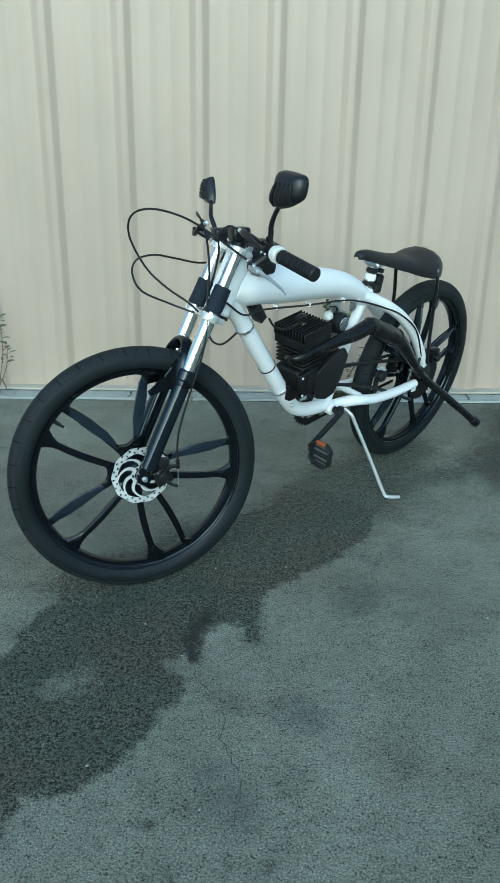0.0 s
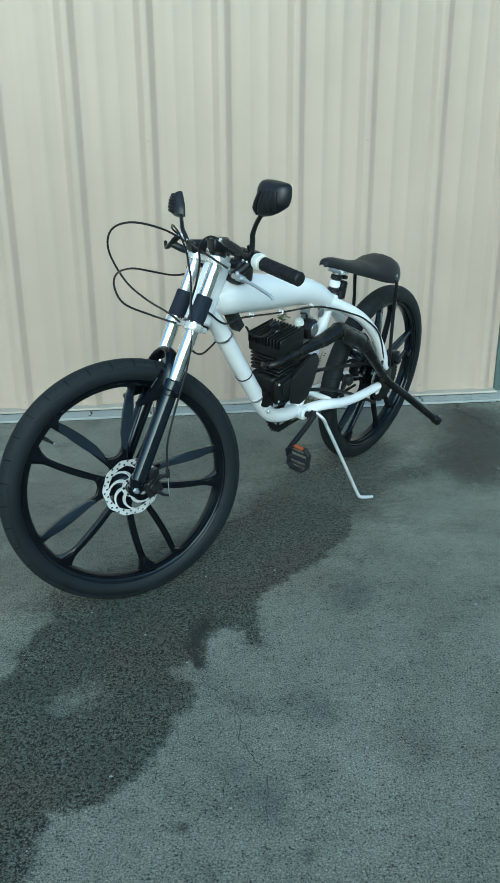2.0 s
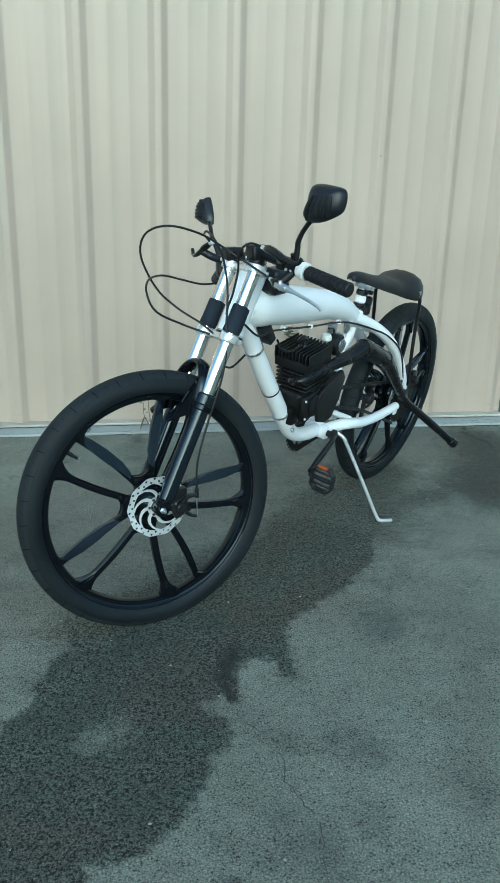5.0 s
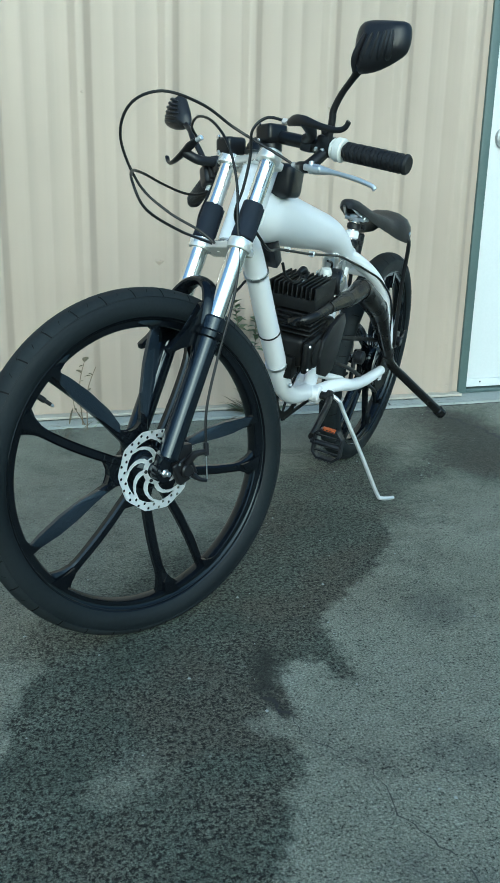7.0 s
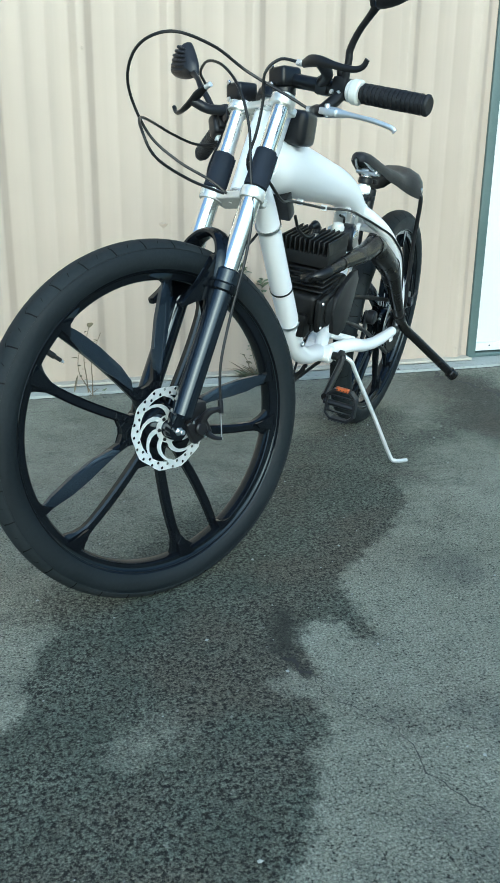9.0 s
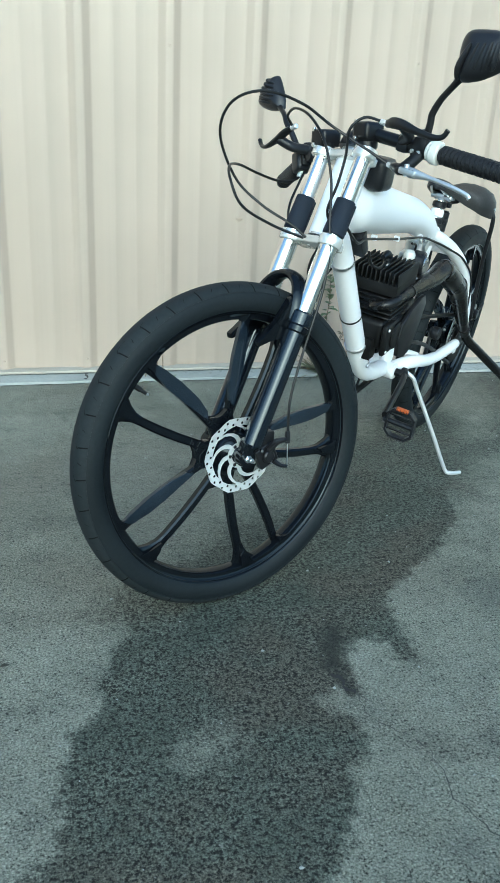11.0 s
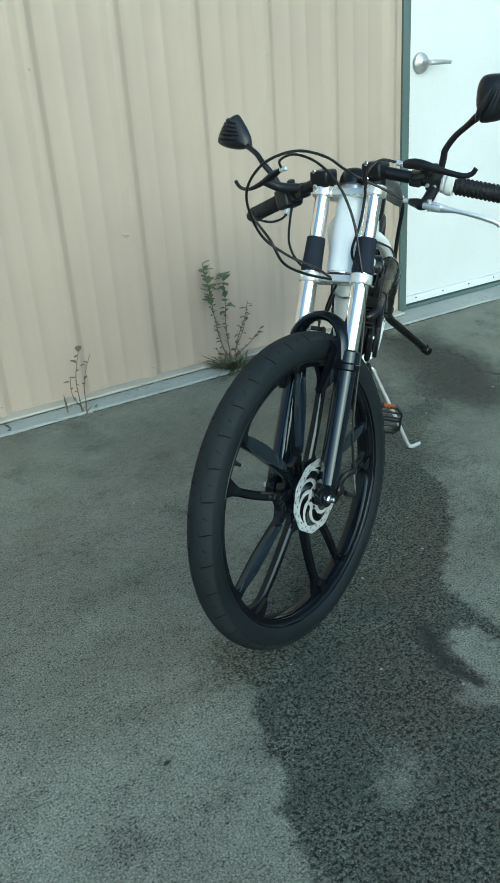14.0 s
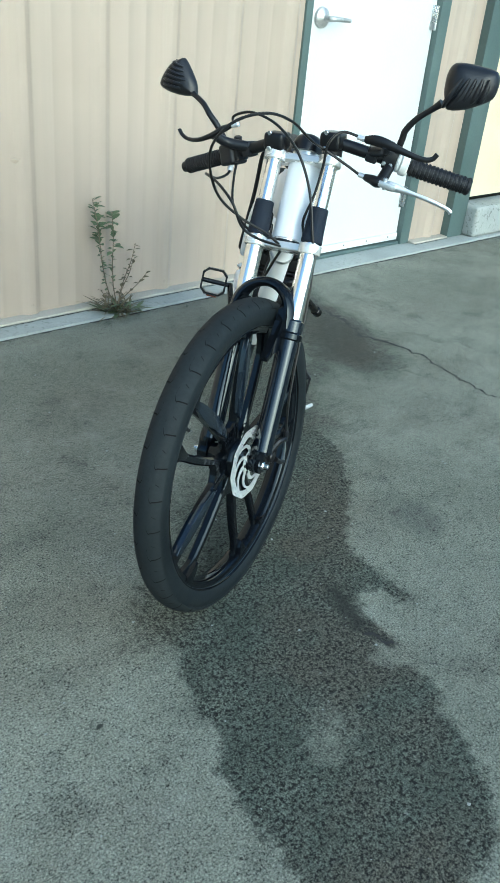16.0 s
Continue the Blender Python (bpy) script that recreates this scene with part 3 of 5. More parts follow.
def spoke_mesh(side, blade):
    """One cast spoke of a pair along +x, bowed to its side of the pair's middle line: a flat blade with a free pointed tip, or a bar that flares into the rim."""
    bm, rings = bmesh.new(), []
    n = 14
    for k in range(n + 1):
        u = k / n
        x = 0.024 + (0.2705 - 0.024) * u
        z = side * (0.012 + 0.028 * math.sin(math.pi * 0.5 * min(1.0, u * 1.15)) + 0.004 * u)
        flare = max(0.0, (u - 0.8) / 0.2) ** 2
        if blade:
            w, t = 0.0075 + 0.0015 * math.sin(math.pi * u ** 1.3), 0.0105 - 0.004 * u
            z += side * 0.004 * u
        else:
            w, t = 0.0082 + 0.001 * math.sin(math.pi * u) + 0.022 * flare, 0.0105 - 0.002 * u
        ring = [(z - w, -t * 0.6), (z - w * 0.6, -t), (z + w * 0.6, -t), (z + w, -t * 0.6), (z + w, t * 0.6), (z + w * 0.6, t), (z - w * 0.6, t), (z - w, t * 0.6)]
        rings.append([bm.verts.new((x, yy, zz)) for zz, yy in ring])
    for a, b in zip(rings, rings[1:]):
        for k in range(8):
            bm.faces.new((a[k], a[(k + 1) % 8], b[(k + 1) % 8], b[k]))
    bm.faces.new(rings[0])
    bm.faces.new(rings[-1])
    return bm


def fin_mesh(side):
    """The flat pointed fin laid over the blade spoke, on the wheel's left face."""
    pts = [(0.09, 0.026), (0.125, 0.029), (0.168, 0.031), (0.21, 0.036), (0.246, 0.045), (0.2745, 0.062), (0.238, 0.0645), (0.19, 0.062), (0.137, 0.054), (0.103, 0.042)]
    return prism([(x, side * z) for x, z in pts], 0.006, 0.0165, 0.0012)


def rotor_mesh():
    """The drilled ring of the rotor: two staggered rows of round holes, a wavy outer edge."""
    bm = bmesh.new()
    n, rows, made = 40, (0.0615, 0.069, 0.0765), {}
    def vert(r, a, y):
        key = (round(r, 5), round(a % (2 * math.pi), 5), y)
        if key not in made:
            wave = 0.0018 * math.cos(10 * a) if r > 0.076 else 0.0
            made[key] = bm.verts.new(((r + wave) * math.cos(a), y, (r + wave) * math.sin(a)))
        return made[key]
    step = 2 * math.pi / n
    for j in (0, 1):
        r0, r1 = rows[j], rows[j + 1]
        for k in range(n):
            a0, a1 = k * step, ((k + 1) % n) * step
            mid, rc = (k + 0.5) * step, (r0 + r1) / 2
            drilled = (k + j) % 2 == 0
            faces = {}
            for y in (-0.001, 0.001):
                c = [vert(r0, a0, y), vert(r0, a1, y), vert(r1, a1, y), vert(r1, a0, y)]
                if not drilled:
                    bm.faces.new(c)
                    continue
                o = []
                for q in range(8):
                    b = -0.75 * math.pi + q * math.pi / 4
                    rr, aa = rc + 0.0031 * math.sin(b), mid + 0.0031 * math.cos(b) / rc
                    o.append(bm.verts.new((rr * math.cos(aa), y, rr * math.sin(aa))))
                for q in range(4):
                    bm.faces.new((c[q], c[(q + 1) % 4], o[(2 * q + 2) % 8], o[2 * q + 1], o[2 * q]))
                faces[y] = o
            if drilled:
                lo, hi = faces[-0.001], faces[0.001]
                for q in range(8):
                    bm.faces.new((lo[q], lo[(q + 1) % 8], hi[(q + 1) % 8], hi[q]))
    for r in (rows[0], rows[2]):
        for k in range(n):
            a0, a1 = k * step, ((k + 1) % n) * step
            bm.faces.new((vert(r, a0, -0.001), vert(r, a1, -0.001), vert(r, a1, 0.001), vert(r, a0, 0.001)))
    return bm


def rotor_arm():
    """One swept arm of the rotor, along +x."""
    o = []
    for side in (-1, 1):
        line = []
        for j in range(7):
            u = j / 6
            rr, a = 0.02 + 0.042 * u, -0.85 * u * u + side * (0.17 - 0.1 * u) * (1.0 if u < 0.95 else 1.3)
            line.append((rr * math.cos(a), rr * math.sin(a)))
        o += line if side < 0 else line[::-1]
    return prism(o, -0.001, 0.001)


def build_wheel(name, place, label, rotor_y, phase):
    root = None
    for nm, bm, mat, lab in wheel_meshes():
        bm = moved(bm, place)
        if nm == "tyre":
            tyre = bm
            continue
        if nm == "tread_band":
            band = bm
            continue
        if nm == "rim":
            root = part(name, bm, mat, bike, label)
            part("tread_band", band, TREAD_RUBBER, part("tyre", tyre, RUBBER, root, "black rubber tyre with a worn low tread"), "dusty worn tread band")
            continue
        part(nm, bm, mat, root, lab)
    for k in range(5):
        a = phase + 2 * math.pi * k / 5
        lead = (1, -1, -1, -1, 1)[k]
        m = place @ Matrix.Rotation(-a, 4, "Y")
        for side in (lead, -lead):
            part("spoke", moved(spoke_mesh(side, side == lead), m), GLOSS_BLACK, root)
        barb = [(0.232, 0.037), (0.262, 0.03), (0.2825, 0.02), (0.278, 0.044), (0.272, 0.056), (0.245, 0.05)]
        part("spoke_barb", moved(prism([(x, -lead * z) for x, z in barb], 0.004, 0.0185, 0.001), m), GLOSS_BLACK, root)
        spike = [(0.25, 0.048), (0.262, 0.066), (0.2605, 0.1), (0.274, 0.088), (0.278, 0.05)]
        part("spoke_barb", moved(prism([(x, lead * z) for x, z in spike], 0.002, 0.018, 0.001), m), GLOSS_BLACK, root)
        if k != 3:
            part("spoke_fin", moved(fin_mesh(lead), m), FIN_BLACK, root, "flat pointed black fin, its blue reflection put into the colour")
        # web between this pair and the next, hollowed on its outer edge
        w = [(0.035, -0.028)] + [(0.1 - 0.022 * math.cos(q * 1.2), 0.03 * q) for q in (-1, -0.6, -0.2, 0.2, 0.6, 1)] + [(0.035, 0.028)]
        part("spoke_web", moved(prism(w, -0.0085, 0.0085, 0.002), m @ Matrix.Rotation(-math.pi / 5, 4, "Y")), GLOSS_BLACK, root)
    part("brake_rotor", moved(rotor_mesh(), place @ Matrix.Translation((0, rotor_y, 0)) @ Matrix.Scale(1.04, 4)), ROTOR, root, "drilled bright steel brake rotor")
    rp = place @ Matrix.Translation((0, rotor_y, 0)) @ Matrix.Scale(1.04, 4)
    for k in range(8):
        part("rotor_arm", moved(rotor_arm(), rp @ Matrix.Rotation(2 * math.pi * k / 8, 4, "Y")), ROTOR, root)
    part("rotor_carrier", moved(lathe([(0.014, -0.0011), (0.026, -0.0011), (0.026, 0.0011), (0.014, 0.0011)], 32, True), rp), ROTOR, root)
    hub_cap = [bolt((0.022 * math.cos(b), rotor_y, 0.022 * math.sin(b)), (0.022 * math.cos(b), rotor_y + 0.1, 0.022 * math.sin(b)), 0.004, 0.003) for b in (2 * math.pi * q / 6 for q in range(6))]
    for b in hub_cap:
        part("rotor_bolt", moved(b, place), SATIN_BLACK, root)
    va = phase + 0.03
    v = [(q * math.cos(va), y, q * math.sin(va)) for q, y in ((0.272, 0.002), (0.252, 0.004), (0.239, 0.005))]
    part("valve_stem", moved(merge(rod(v[0], v[1], 0.0055), rod(v[1], v[2], 0.0036)), place), CABLE, root, "short black rubber valve stem")
    part("valve_tip", moved(rod(v[2], Vector(v[2]) * 0.975, 0.0026), place), STEEL, root)
    # thin tread cuts: one across each shoulder block, one hooked round its inner end
    tr = bmesh.new()
    def strip(line, half):
        prev = None
        for (w, ang) in line:
            rr, yy = R_TYRE - 0.031 + 0.0326 * math.cos(w), 0.0351 * math.sin(w) * (1.0 + 0.06 * math.cos(2 * w))
            row = [tr.verts.new((rr * math.cos(ang + e), yy, rr * math.sin(ang + e))) for e in (-half, half)]
            if prev:
                tr.faces.new((prev[0], prev[1], row[1], row[0]))
            prev = row
    for k in range(34):
        b = 2 * math.pi * k / 34
        for sd, off in ((1, 0.0), (-1, 0.09)):
            strip([(sd * w, b + off + 0.014 * w) for w in (0.42, 0.55, 0.68, 0.81, 0.94, 1.04)], 0.0038)
            strip([(sd * (0.42 - 0.2 * math.sin(q)), b + off + 0.055 * (1 - math.cos(q))) for q in (0.0, 0.3, 0.6, 0.9, 1.2, 1.5, 1.8, 2.1)], 0.003)
            strip([(sd * w, b + off + 0.105 - 0.05 * (w - 0.55)) for w in (0.5, 0.62, 0.74)], 0.0018)
    tagged(part("tread", moved(tr, place), TREAD, root), kind="stuff")
    return root


TREAD_RUBBER = surface("dusty_tread_rubber", (0.0085, 0.0112, 0.0125), (0.018, 0.0215, 0.0235), 0.72, scale=9, grain=120, relief=0.4, spec=0.22)
TREAD = surface("tread_rubber", (0.002, 0.002, 0.0025), (0.004, 0.004, 0.0045), 0.9, spec=0.1)
build_wheel("front_wheel", STEER @ Matrix.Translation(FRONT_C) @ Matrix.Rotation(radians(-1.5), 4, "Z"), "front mag wheel with a fat black tyre", 0.042, radians(35.5))
build_wheel("rear_wheel", Matrix.Translation((-0.002, 0, R_TYRE * 1.015)) @ Matrix.Scale(1.015, 4), "rear mag wheel with a fat black tyre", 0.042, radians(20))


# frame: one welded white tube set
def build_frame():
    tank = tube([(1.04, 0, 0.825, 0.038), (0.985, 0, 0.822, 0.056), (0.9, 0, 0.813, 0.057), (0.8, 0, 0.799, 0.054), (0.7, 0, 0.786, 0.049), (0.6, 0, 0.772, 0.044),
                 (0.51, 0, 0.748, 0.039), (0.44, 0, 0.716, 0.033), (0.39, 0, 0.69, 0.027)], seg=24, squash=0.95)
    frame_ob = fixed("frame", tank, WHITE_PAINT, bike, "white painted frame with a fat tank tube")
    def f(name, bm, label=""):
        return fixed(name, bm, WHITE_PAINT, frame_ob, label)
    head = lambda z: (STEER_X - (z - 0.85) * math.tan(RAKE), 0, z)
    f("head_tube", rod(head(0.757), head(0.925), 0.0355, 28))
    # black ring added for the thin shadow between head tube and lower crown
    fixed("head_shade_ring", rod(head(0.75), head(0.759), 0.0368, 28, 0.002), SATIN_BLACK, frame_ob, "thin black ring for the shadow below the head tube")
    f("down_tube", tube([(1.05, 0, 0.785, 0.024), (0.99, 0, 0.728, 0.0245), (0.89, 0, 0.605, 0.025), (0.79, 0, 0.485, 0.025), (0.735, 0, 0.42, 0.025), (0.69, 0, 0.376, 0.024),
                         (0.64, 0, 0.352, 0.023), (0.58, 0, 0.341, 0.023), (0.515, 0, 0.338, 0.023)], seg=20))
    f("bottom_bracket", rod((0.515, -0.04, 0.336), (0.515, 0.04, 0.336), 0.024, 24))
    f("seat_tube", tube([(0.405, 0, 0.70, 0.018), (0.455, 0, 0.55, 0.018), (0.515, 0, 0.345, 0.018)], seg=18))
    f("seat_collar", rod((0.398, 0, 0.705), (0.392, 0, 0.728), 0.021, 20))
    for s in (-1, 1):
        f("seat_stay", tube([(0.44, 0.012 * s, 0.715, 0.019), (0.38, 0.03 * s, 0.693, 0.0195), (0.31, 0.05 * s, 0.66, 0.0195), (0.24, 0.062 * s, 0.617, 0.019),
                             (0.165, 0.068 * s, 0.555, 0.0185), (0.1, 0.07 * s, 0.482, 0.018), (0.055, 0.071 * s, 0.418, 0.0165), (0.046, 0.071 * s, 0.404, 0.0145)], seg=16))
        f("chain_stay", tube([(0.515, 0.02 * s, 0.34, 0.018), (0.46, 0.045 * s, 0.352, 0.019), (0.41, 0.062 * s, 0.352, 0.0185), (0.33, 0.066 * s, 0.337, 0.0175),
                              (0.22, 0.068 * s, 0.33, 0.017), (0.12, 0.07 * s, 0.334, 0.016), (0.075, 0.071 * s, 0.338, 0.015)], seg=16))
        fixed("dropout", prism([(0.07, 0.33), (0.06, 0.4), (0.03, 0.42), (-0.02, 0.38), (-0.03, 0.325), (0.0, 0.31)], 0.066 * s - 0.003, 0.066 * s + 0.003, 0.002), SATIN_BLACK, frame_ob, "black dropout plate")
        f("chain_tab", box(0.066, 0.09, 0.074 * s - 0.003, 0.074 * s + 0.003, 0.306, 0.33, 0.002))
    f("stay_bridge", rod((0.395, -0.055, 0.36), (0.395, 0.055, 0.36), 0.011))
    f("upper_bridge", rod((0.33, -0.045, 0.66), (0.33, 0.045, 0.66), 0.010))
    for x, z in ((0.87, 0.745), (0.72, 0.728), (0.55, 0.716), (0.47, 0.702)):
        fixed("cable_guide", box(x - 0.004, x + 0.004, 0.016, 0.03, z - 0.004, z + 0.009, 0.002), WHITE_PAINT, frame_ob)
    fixed("rear_axle", merge(rod((0, -0.085, R_TYRE), (0, 0.085, R_TYRE), 0.005), bolt((0, 0.07, R_TYRE), (0, 1, R_TYRE), 0.011, 0.009), bolt((0, -0.07, R_TYRE), (0, -1, R_TYRE), 0.011, 0.009)), STEEL, frame_ob)
    fixed("frame_tie", moved(lathe([(0.026, -0.002), (0.0275, -0.002), (0.0275, 0.002), (0.026, 0.002)], 28, True), between((0.845, 0, 0.551), (0.78, 0, 0.473))), CABLE, frame_ob)
    for q, q2 in (((0.965, 0, 0.698), (0.9, 0, 0.617)), ((0.77, 0, 0.461), (0.73, 0, 0.413))):
        fixed("hose_clamp", moved(lathe([(0.0255, -0.004), (0.028, -0.004), (0.028, 0.004), (0.0255, 0.004)], 28, True), between(q, q2)), STEEL, frame_ob, "steel clamp band")
    return frame_ob


frame_part = build_frame()


def build_saddle():
    # station x, half width, crown height, skirt depth
    st = [(0.485, 0.010, 0.846, 0.012), (0.468, 0.02, 0.857, 0.024), (0.42, 0.03, 0.855, 0.034), (0.36, 0.037, 0.842, 0.038), (0.3, 0.045, 0.829, 0.042), (0.25, 0.055, 0.822, 0.048),
          (0.2, 0.066, 0.816, 0.057), (0.155, 0.078, 0.821, 0.072), (0.12, 0.083, 0.826, 0.082), (0.088, 0.081, 0.826, 0.082), (0.064, 0.072, 0.815, 0.068), (0.05, 0.055, 0.799, 0.046)]
    bm = bmesh.new()
    rings = []
    for x, w, z, d in [tuple(p) for p in spline(st, 3)]:
        sec = [(-1, -1), (-1.0, -0.7), (-0.93, -0.42), (-0.75, -0.19), (-0.4, -0.04), (0, 0), (0.4, -0.04), (0.75, -0.19), (0.93, -0.42), (1.0, -0.7), (1, -1), (0.9, -0.95), (0.4, -0.42), (0, -0.38), (-0.4, -0.42), (-0.9, -0.95)]
        rings.append([bm.verts.new((x, w * a, z + d * b)) for a, b in sec])
    n = len(rings[0])
    for a, b in zip(rings, rings[1:]):
        for k in range(n):
            bm.faces.new((a[k], a[(k + 1) % n], b[(k + 1) % n], b[k]))
    bm.faces.new(rings[0])
    bm.faces.new(rings[-1])
    s = fixed("saddle", bm, VINYL, bike, "black padded vinyl cruiser saddle")
    fixed("seat_post", rod((0.397, 0, 0.70), (0.383, 0, 0.80), 0.0135, 20), CHROME, bike, "chrome seat post")
    post = lambda z: (0.397 - 0.14 * (z - 0.70), 0, z)
    fixed("post_clamp", merge(*[rod((x, -0.026, 0.808), (x, 0.026, 0.808), 0.0065) for x in (0.366, 0.396)], box(0.362, 0.402, -0.012, 0.012, 0.798, 0.818, 0.005)), STEEL, s, "small steel rail clamp")
    for x in (0.366, 0.396):
        fixed("clamp_nut", bolt((x, 0.024, 0.808), (x, 1, 0.808), 0.0085, 0.008), STEEL, s)
    fixed("post_band", rod(post(0.752), post(0.774), 0.0185, 24), WHITE_PAINT, s, "white plastic band")
    for z0, z1, rad in ((0.776, 0.794, 0.0195), (0.734, 0.75, 0.021)):
        fixed("post_collar", merge(rod(post(z0), post(z1), rad, 24), box(0.352, 0.368, -0.008, 0.026, (z0 + z1) / 2 - 0.006, (z0 + z1) / 2 + 0.006, 0.003)), SATIN_BLACK, s, "black seat post collar")
    fixed("clamp_block", merge(rod((0.352, 0.006, 0.708), (0.347, 0.006, 0.768), 0.017, 18, 0.005), box(0.35, 0.385, -0.008, 0.014, 0.736, 0.756, 0.004)), PLASTIC, s, "black plastic clamp under the saddle")
    for y in (-0.022, 0.022):
        fixed("seat_rail", tube([(0.46, y * 0.5, 0.838), (0.4, y, 0.815), (0.3, y, 0.808), (0.2, y * 1.6, 0.795), (0.12, y * 2.2, 0.79)], 0.0035, 8), STEEL, s)
    for y in (-1, 1):
        fixed("seat_strut", tube([(0.112, 0.072 * y, 0.762, 0.006), (0.108, 0.086 * y, 0.74, 0.0065), (0.085, 0.084 * y, 0.62, 0.0065), (0.062, 0.09 * y, 0.45, 0.0065), (0.05, 0.088 * y, 0.42, 0.007)], seg=10), SATIN_BLACK, s, "black steel strut under the saddle")
        fixed("strut_bolt", bolt((0.112, 0.081 * y, 0.77), (0.112, y, 0.77), 0.007, 0.004), STEEL, s)


build_saddle()


def build_engine():
    tilt = Matrix.Translation((0.684, 0.012, 0.468)) @ Matrix.Rotation(radians(9), 4, "Y")
    case = merge(box(-0.085, 0.07, -0.05, 0.045, 0.0, 0.075, 0.014, 3), moved(lathe([(0.05, -0.02), (0.053, 0.0), (0.048, 0.01), (0.02, 0.012)], 36), Matrix.Translation((-0.005, 0.045, 0.03))),
                 box(-0.15, -0.06, -0.04, 0.04, 0.005, 0.075, 0.012, 3), box(0.045, 0.085, -0.03, 0.03, -0.03, 0.03, 0.01), box(-0.03, 0.05, -0.035, 0.035, -0.025, 0.01, 0.012))
    e = fixed("engine", moved(case, tilt), CAST_BLACK, bike, "black two-stroke engine with a square finned head")
    def q(name, bm, mat=CAST_BLACK, label=""):
        return fixed(name, moved(bm, tilt), mat, e, label)
    q("cylinder", box(-0.042, 0.042, -0.042, 0.042, 0.07, 0.145, 0.008))
    for k in range(5):
        z = 0.082 + k * 0.0125
        q("cylinder_fin", box(-0.06, 0.06, -0.056, 0.056, z, z + 0.005, 0.0015, 1))
    q("head_block", box(-0.06, 0.062, -0.062, 0.062, 0.143, 0.175, 0.005))
    for k in range(11):
        y = -0.06 + k * 0.012
        q("head_fin", box(-0.06, 0.064, y - 0.002, y + 0.002, 0.172, 0.205, 0.001, 1))
    q("spark_plug", merge(rod((0.0, 0, 0.175), (0, 0, 0.2), 0.012), rod((0, 0, 0.198), (0, 0, 0.212), 0.0075)), STEEL)
    q("plug_cap", tube([(0, 0, 0.206, 0.010), (0.0, 0.0, 0.22, 0.010), (0.012, 0, 0.228, 0.009), (0.035, 0, 0.226, 0.006)], seg=12), PLASTIC, "black spark plug cap")
    for x, y in ((-0.04, -0.04), (0.04, -0.04), (-0.04, 0.04), (0.04, 0.04)):
        q("head_nut", bolt((x, y, 0.176), (x, y, 1), 0.007, 0.016), STEEL)
    q("clutch_cover", merge(box(-0.07, 0.075, 0.045, 0.062, -0.012, 0.072, 0.012, 3), moved(lathe([(0.034, -0.004), (0.035, 0.006), (0.03, 0.009), (0.012, 0.010)], 32), Matrix.Translation((0.015, 0.06, 0.03)))), CAST_BLACK)
    q("side_cover", prism([(-0.035, -0.05), (0.008, -0.03), (0.02, 0.02), (0.008, 0.062), (-0.04, 0.085), (-0.09, 0.1), (-0.12, 0.1), (-0.138, 0.07), (-0.11, 0.0), (-0.075, -0.045)], 0.064, 0.076, 0.004), SATIN_BLACK, "flat satin black chain cover")
    for x, z in ((0.064, 0.06), (0.064, 0.0), (-0.05, 0.002), (0.0, -0.004)):
        q("cover_bolt", bolt((x, 0.06, z), (x, 1, z), 0.0045, 0.005), STEEL if x > 0.06 else SATIN_BLACK)
    q("intake", tube([(-0.04, 0, 0.12, 0.017), (-0.1, 0, 0.145, 0.015), (-0.135, 0, 0.17, 0.015)], seg=16), ALLOY)
    q("carburettor", merge(box(-0.18, -0.125, -0.022, 0.022, 0.145, 0.19, 0.006), rod((-0.152, 0, 0.19), (-0.152, 0, 0.225), 0.016, 20), rod((-0.15, 0, 0.11), (-0.15, 0, 0.15), 0.018, 20)), ALLOY, "cast alloy carburettor")
    q("air_filter", moved(lathe([(0.028, 0), (0.034, 0.004), (0.034, 0.032), (0.03, 0.036), (0.01, 0.037)], 32), Matrix.Translation((-0.122, 0.016, 0.172)) @ Matrix.Rotation(0.2, 4, "Z")), SATIN_BLACK, "round black air filter")
    q("filter_cap", moved(lathe([(0.02, 0), (0.022, 0.001), (0.02, 0.003), (0.004, 0.0035)], 24), Matrix.Translation((-0.129, 0.053, 0.172))), STEEL, "dull steel ring")
    q("primer_bulb", merge(moved(lathe([(0.004, 0.022), (0.012, 0.019), (0.0155, 0.011), (0.0155, 0.003), (0.012, 0.0)], 24), Matrix.Translation((-0.092, 0.02, 0.193)) @ Matrix.Rotation(radians(90), 4, "X"))), CLEAR, "milky white fuel filter")
    fixed("engine_mount", merge(box(0.73, 0.758, -0.018, 0.018, 0.425, 0.465, 0.005), rod((0.745, -0.034, 0.436), (0.745, 0.034, 0.436), 0.004)), CAST_BLACK, e)
    fixed("mount_bolt", bolt((0.735, 0.03, 0.405), (0.735, 1, 0.405), 0.007, 0.006), STEEL, e)
    fixed("rear_mount", merge(box(0.49, 0.56, -0.018, 0.018, 0.42, 0.475, 0.005)), ALLOY, e)
    # sprocket side
    fixed("coil_box", moved(box(-0.014, 0.014, -0.018, 0.018, -0.03, 0.03, 0.005), Matrix.Translation((0.94, 0.016, 0.742)) @ Matrix.Rotation(radians(38), 4, "Y")), PLASTIC, e, "black ignition coil box on the down tube")
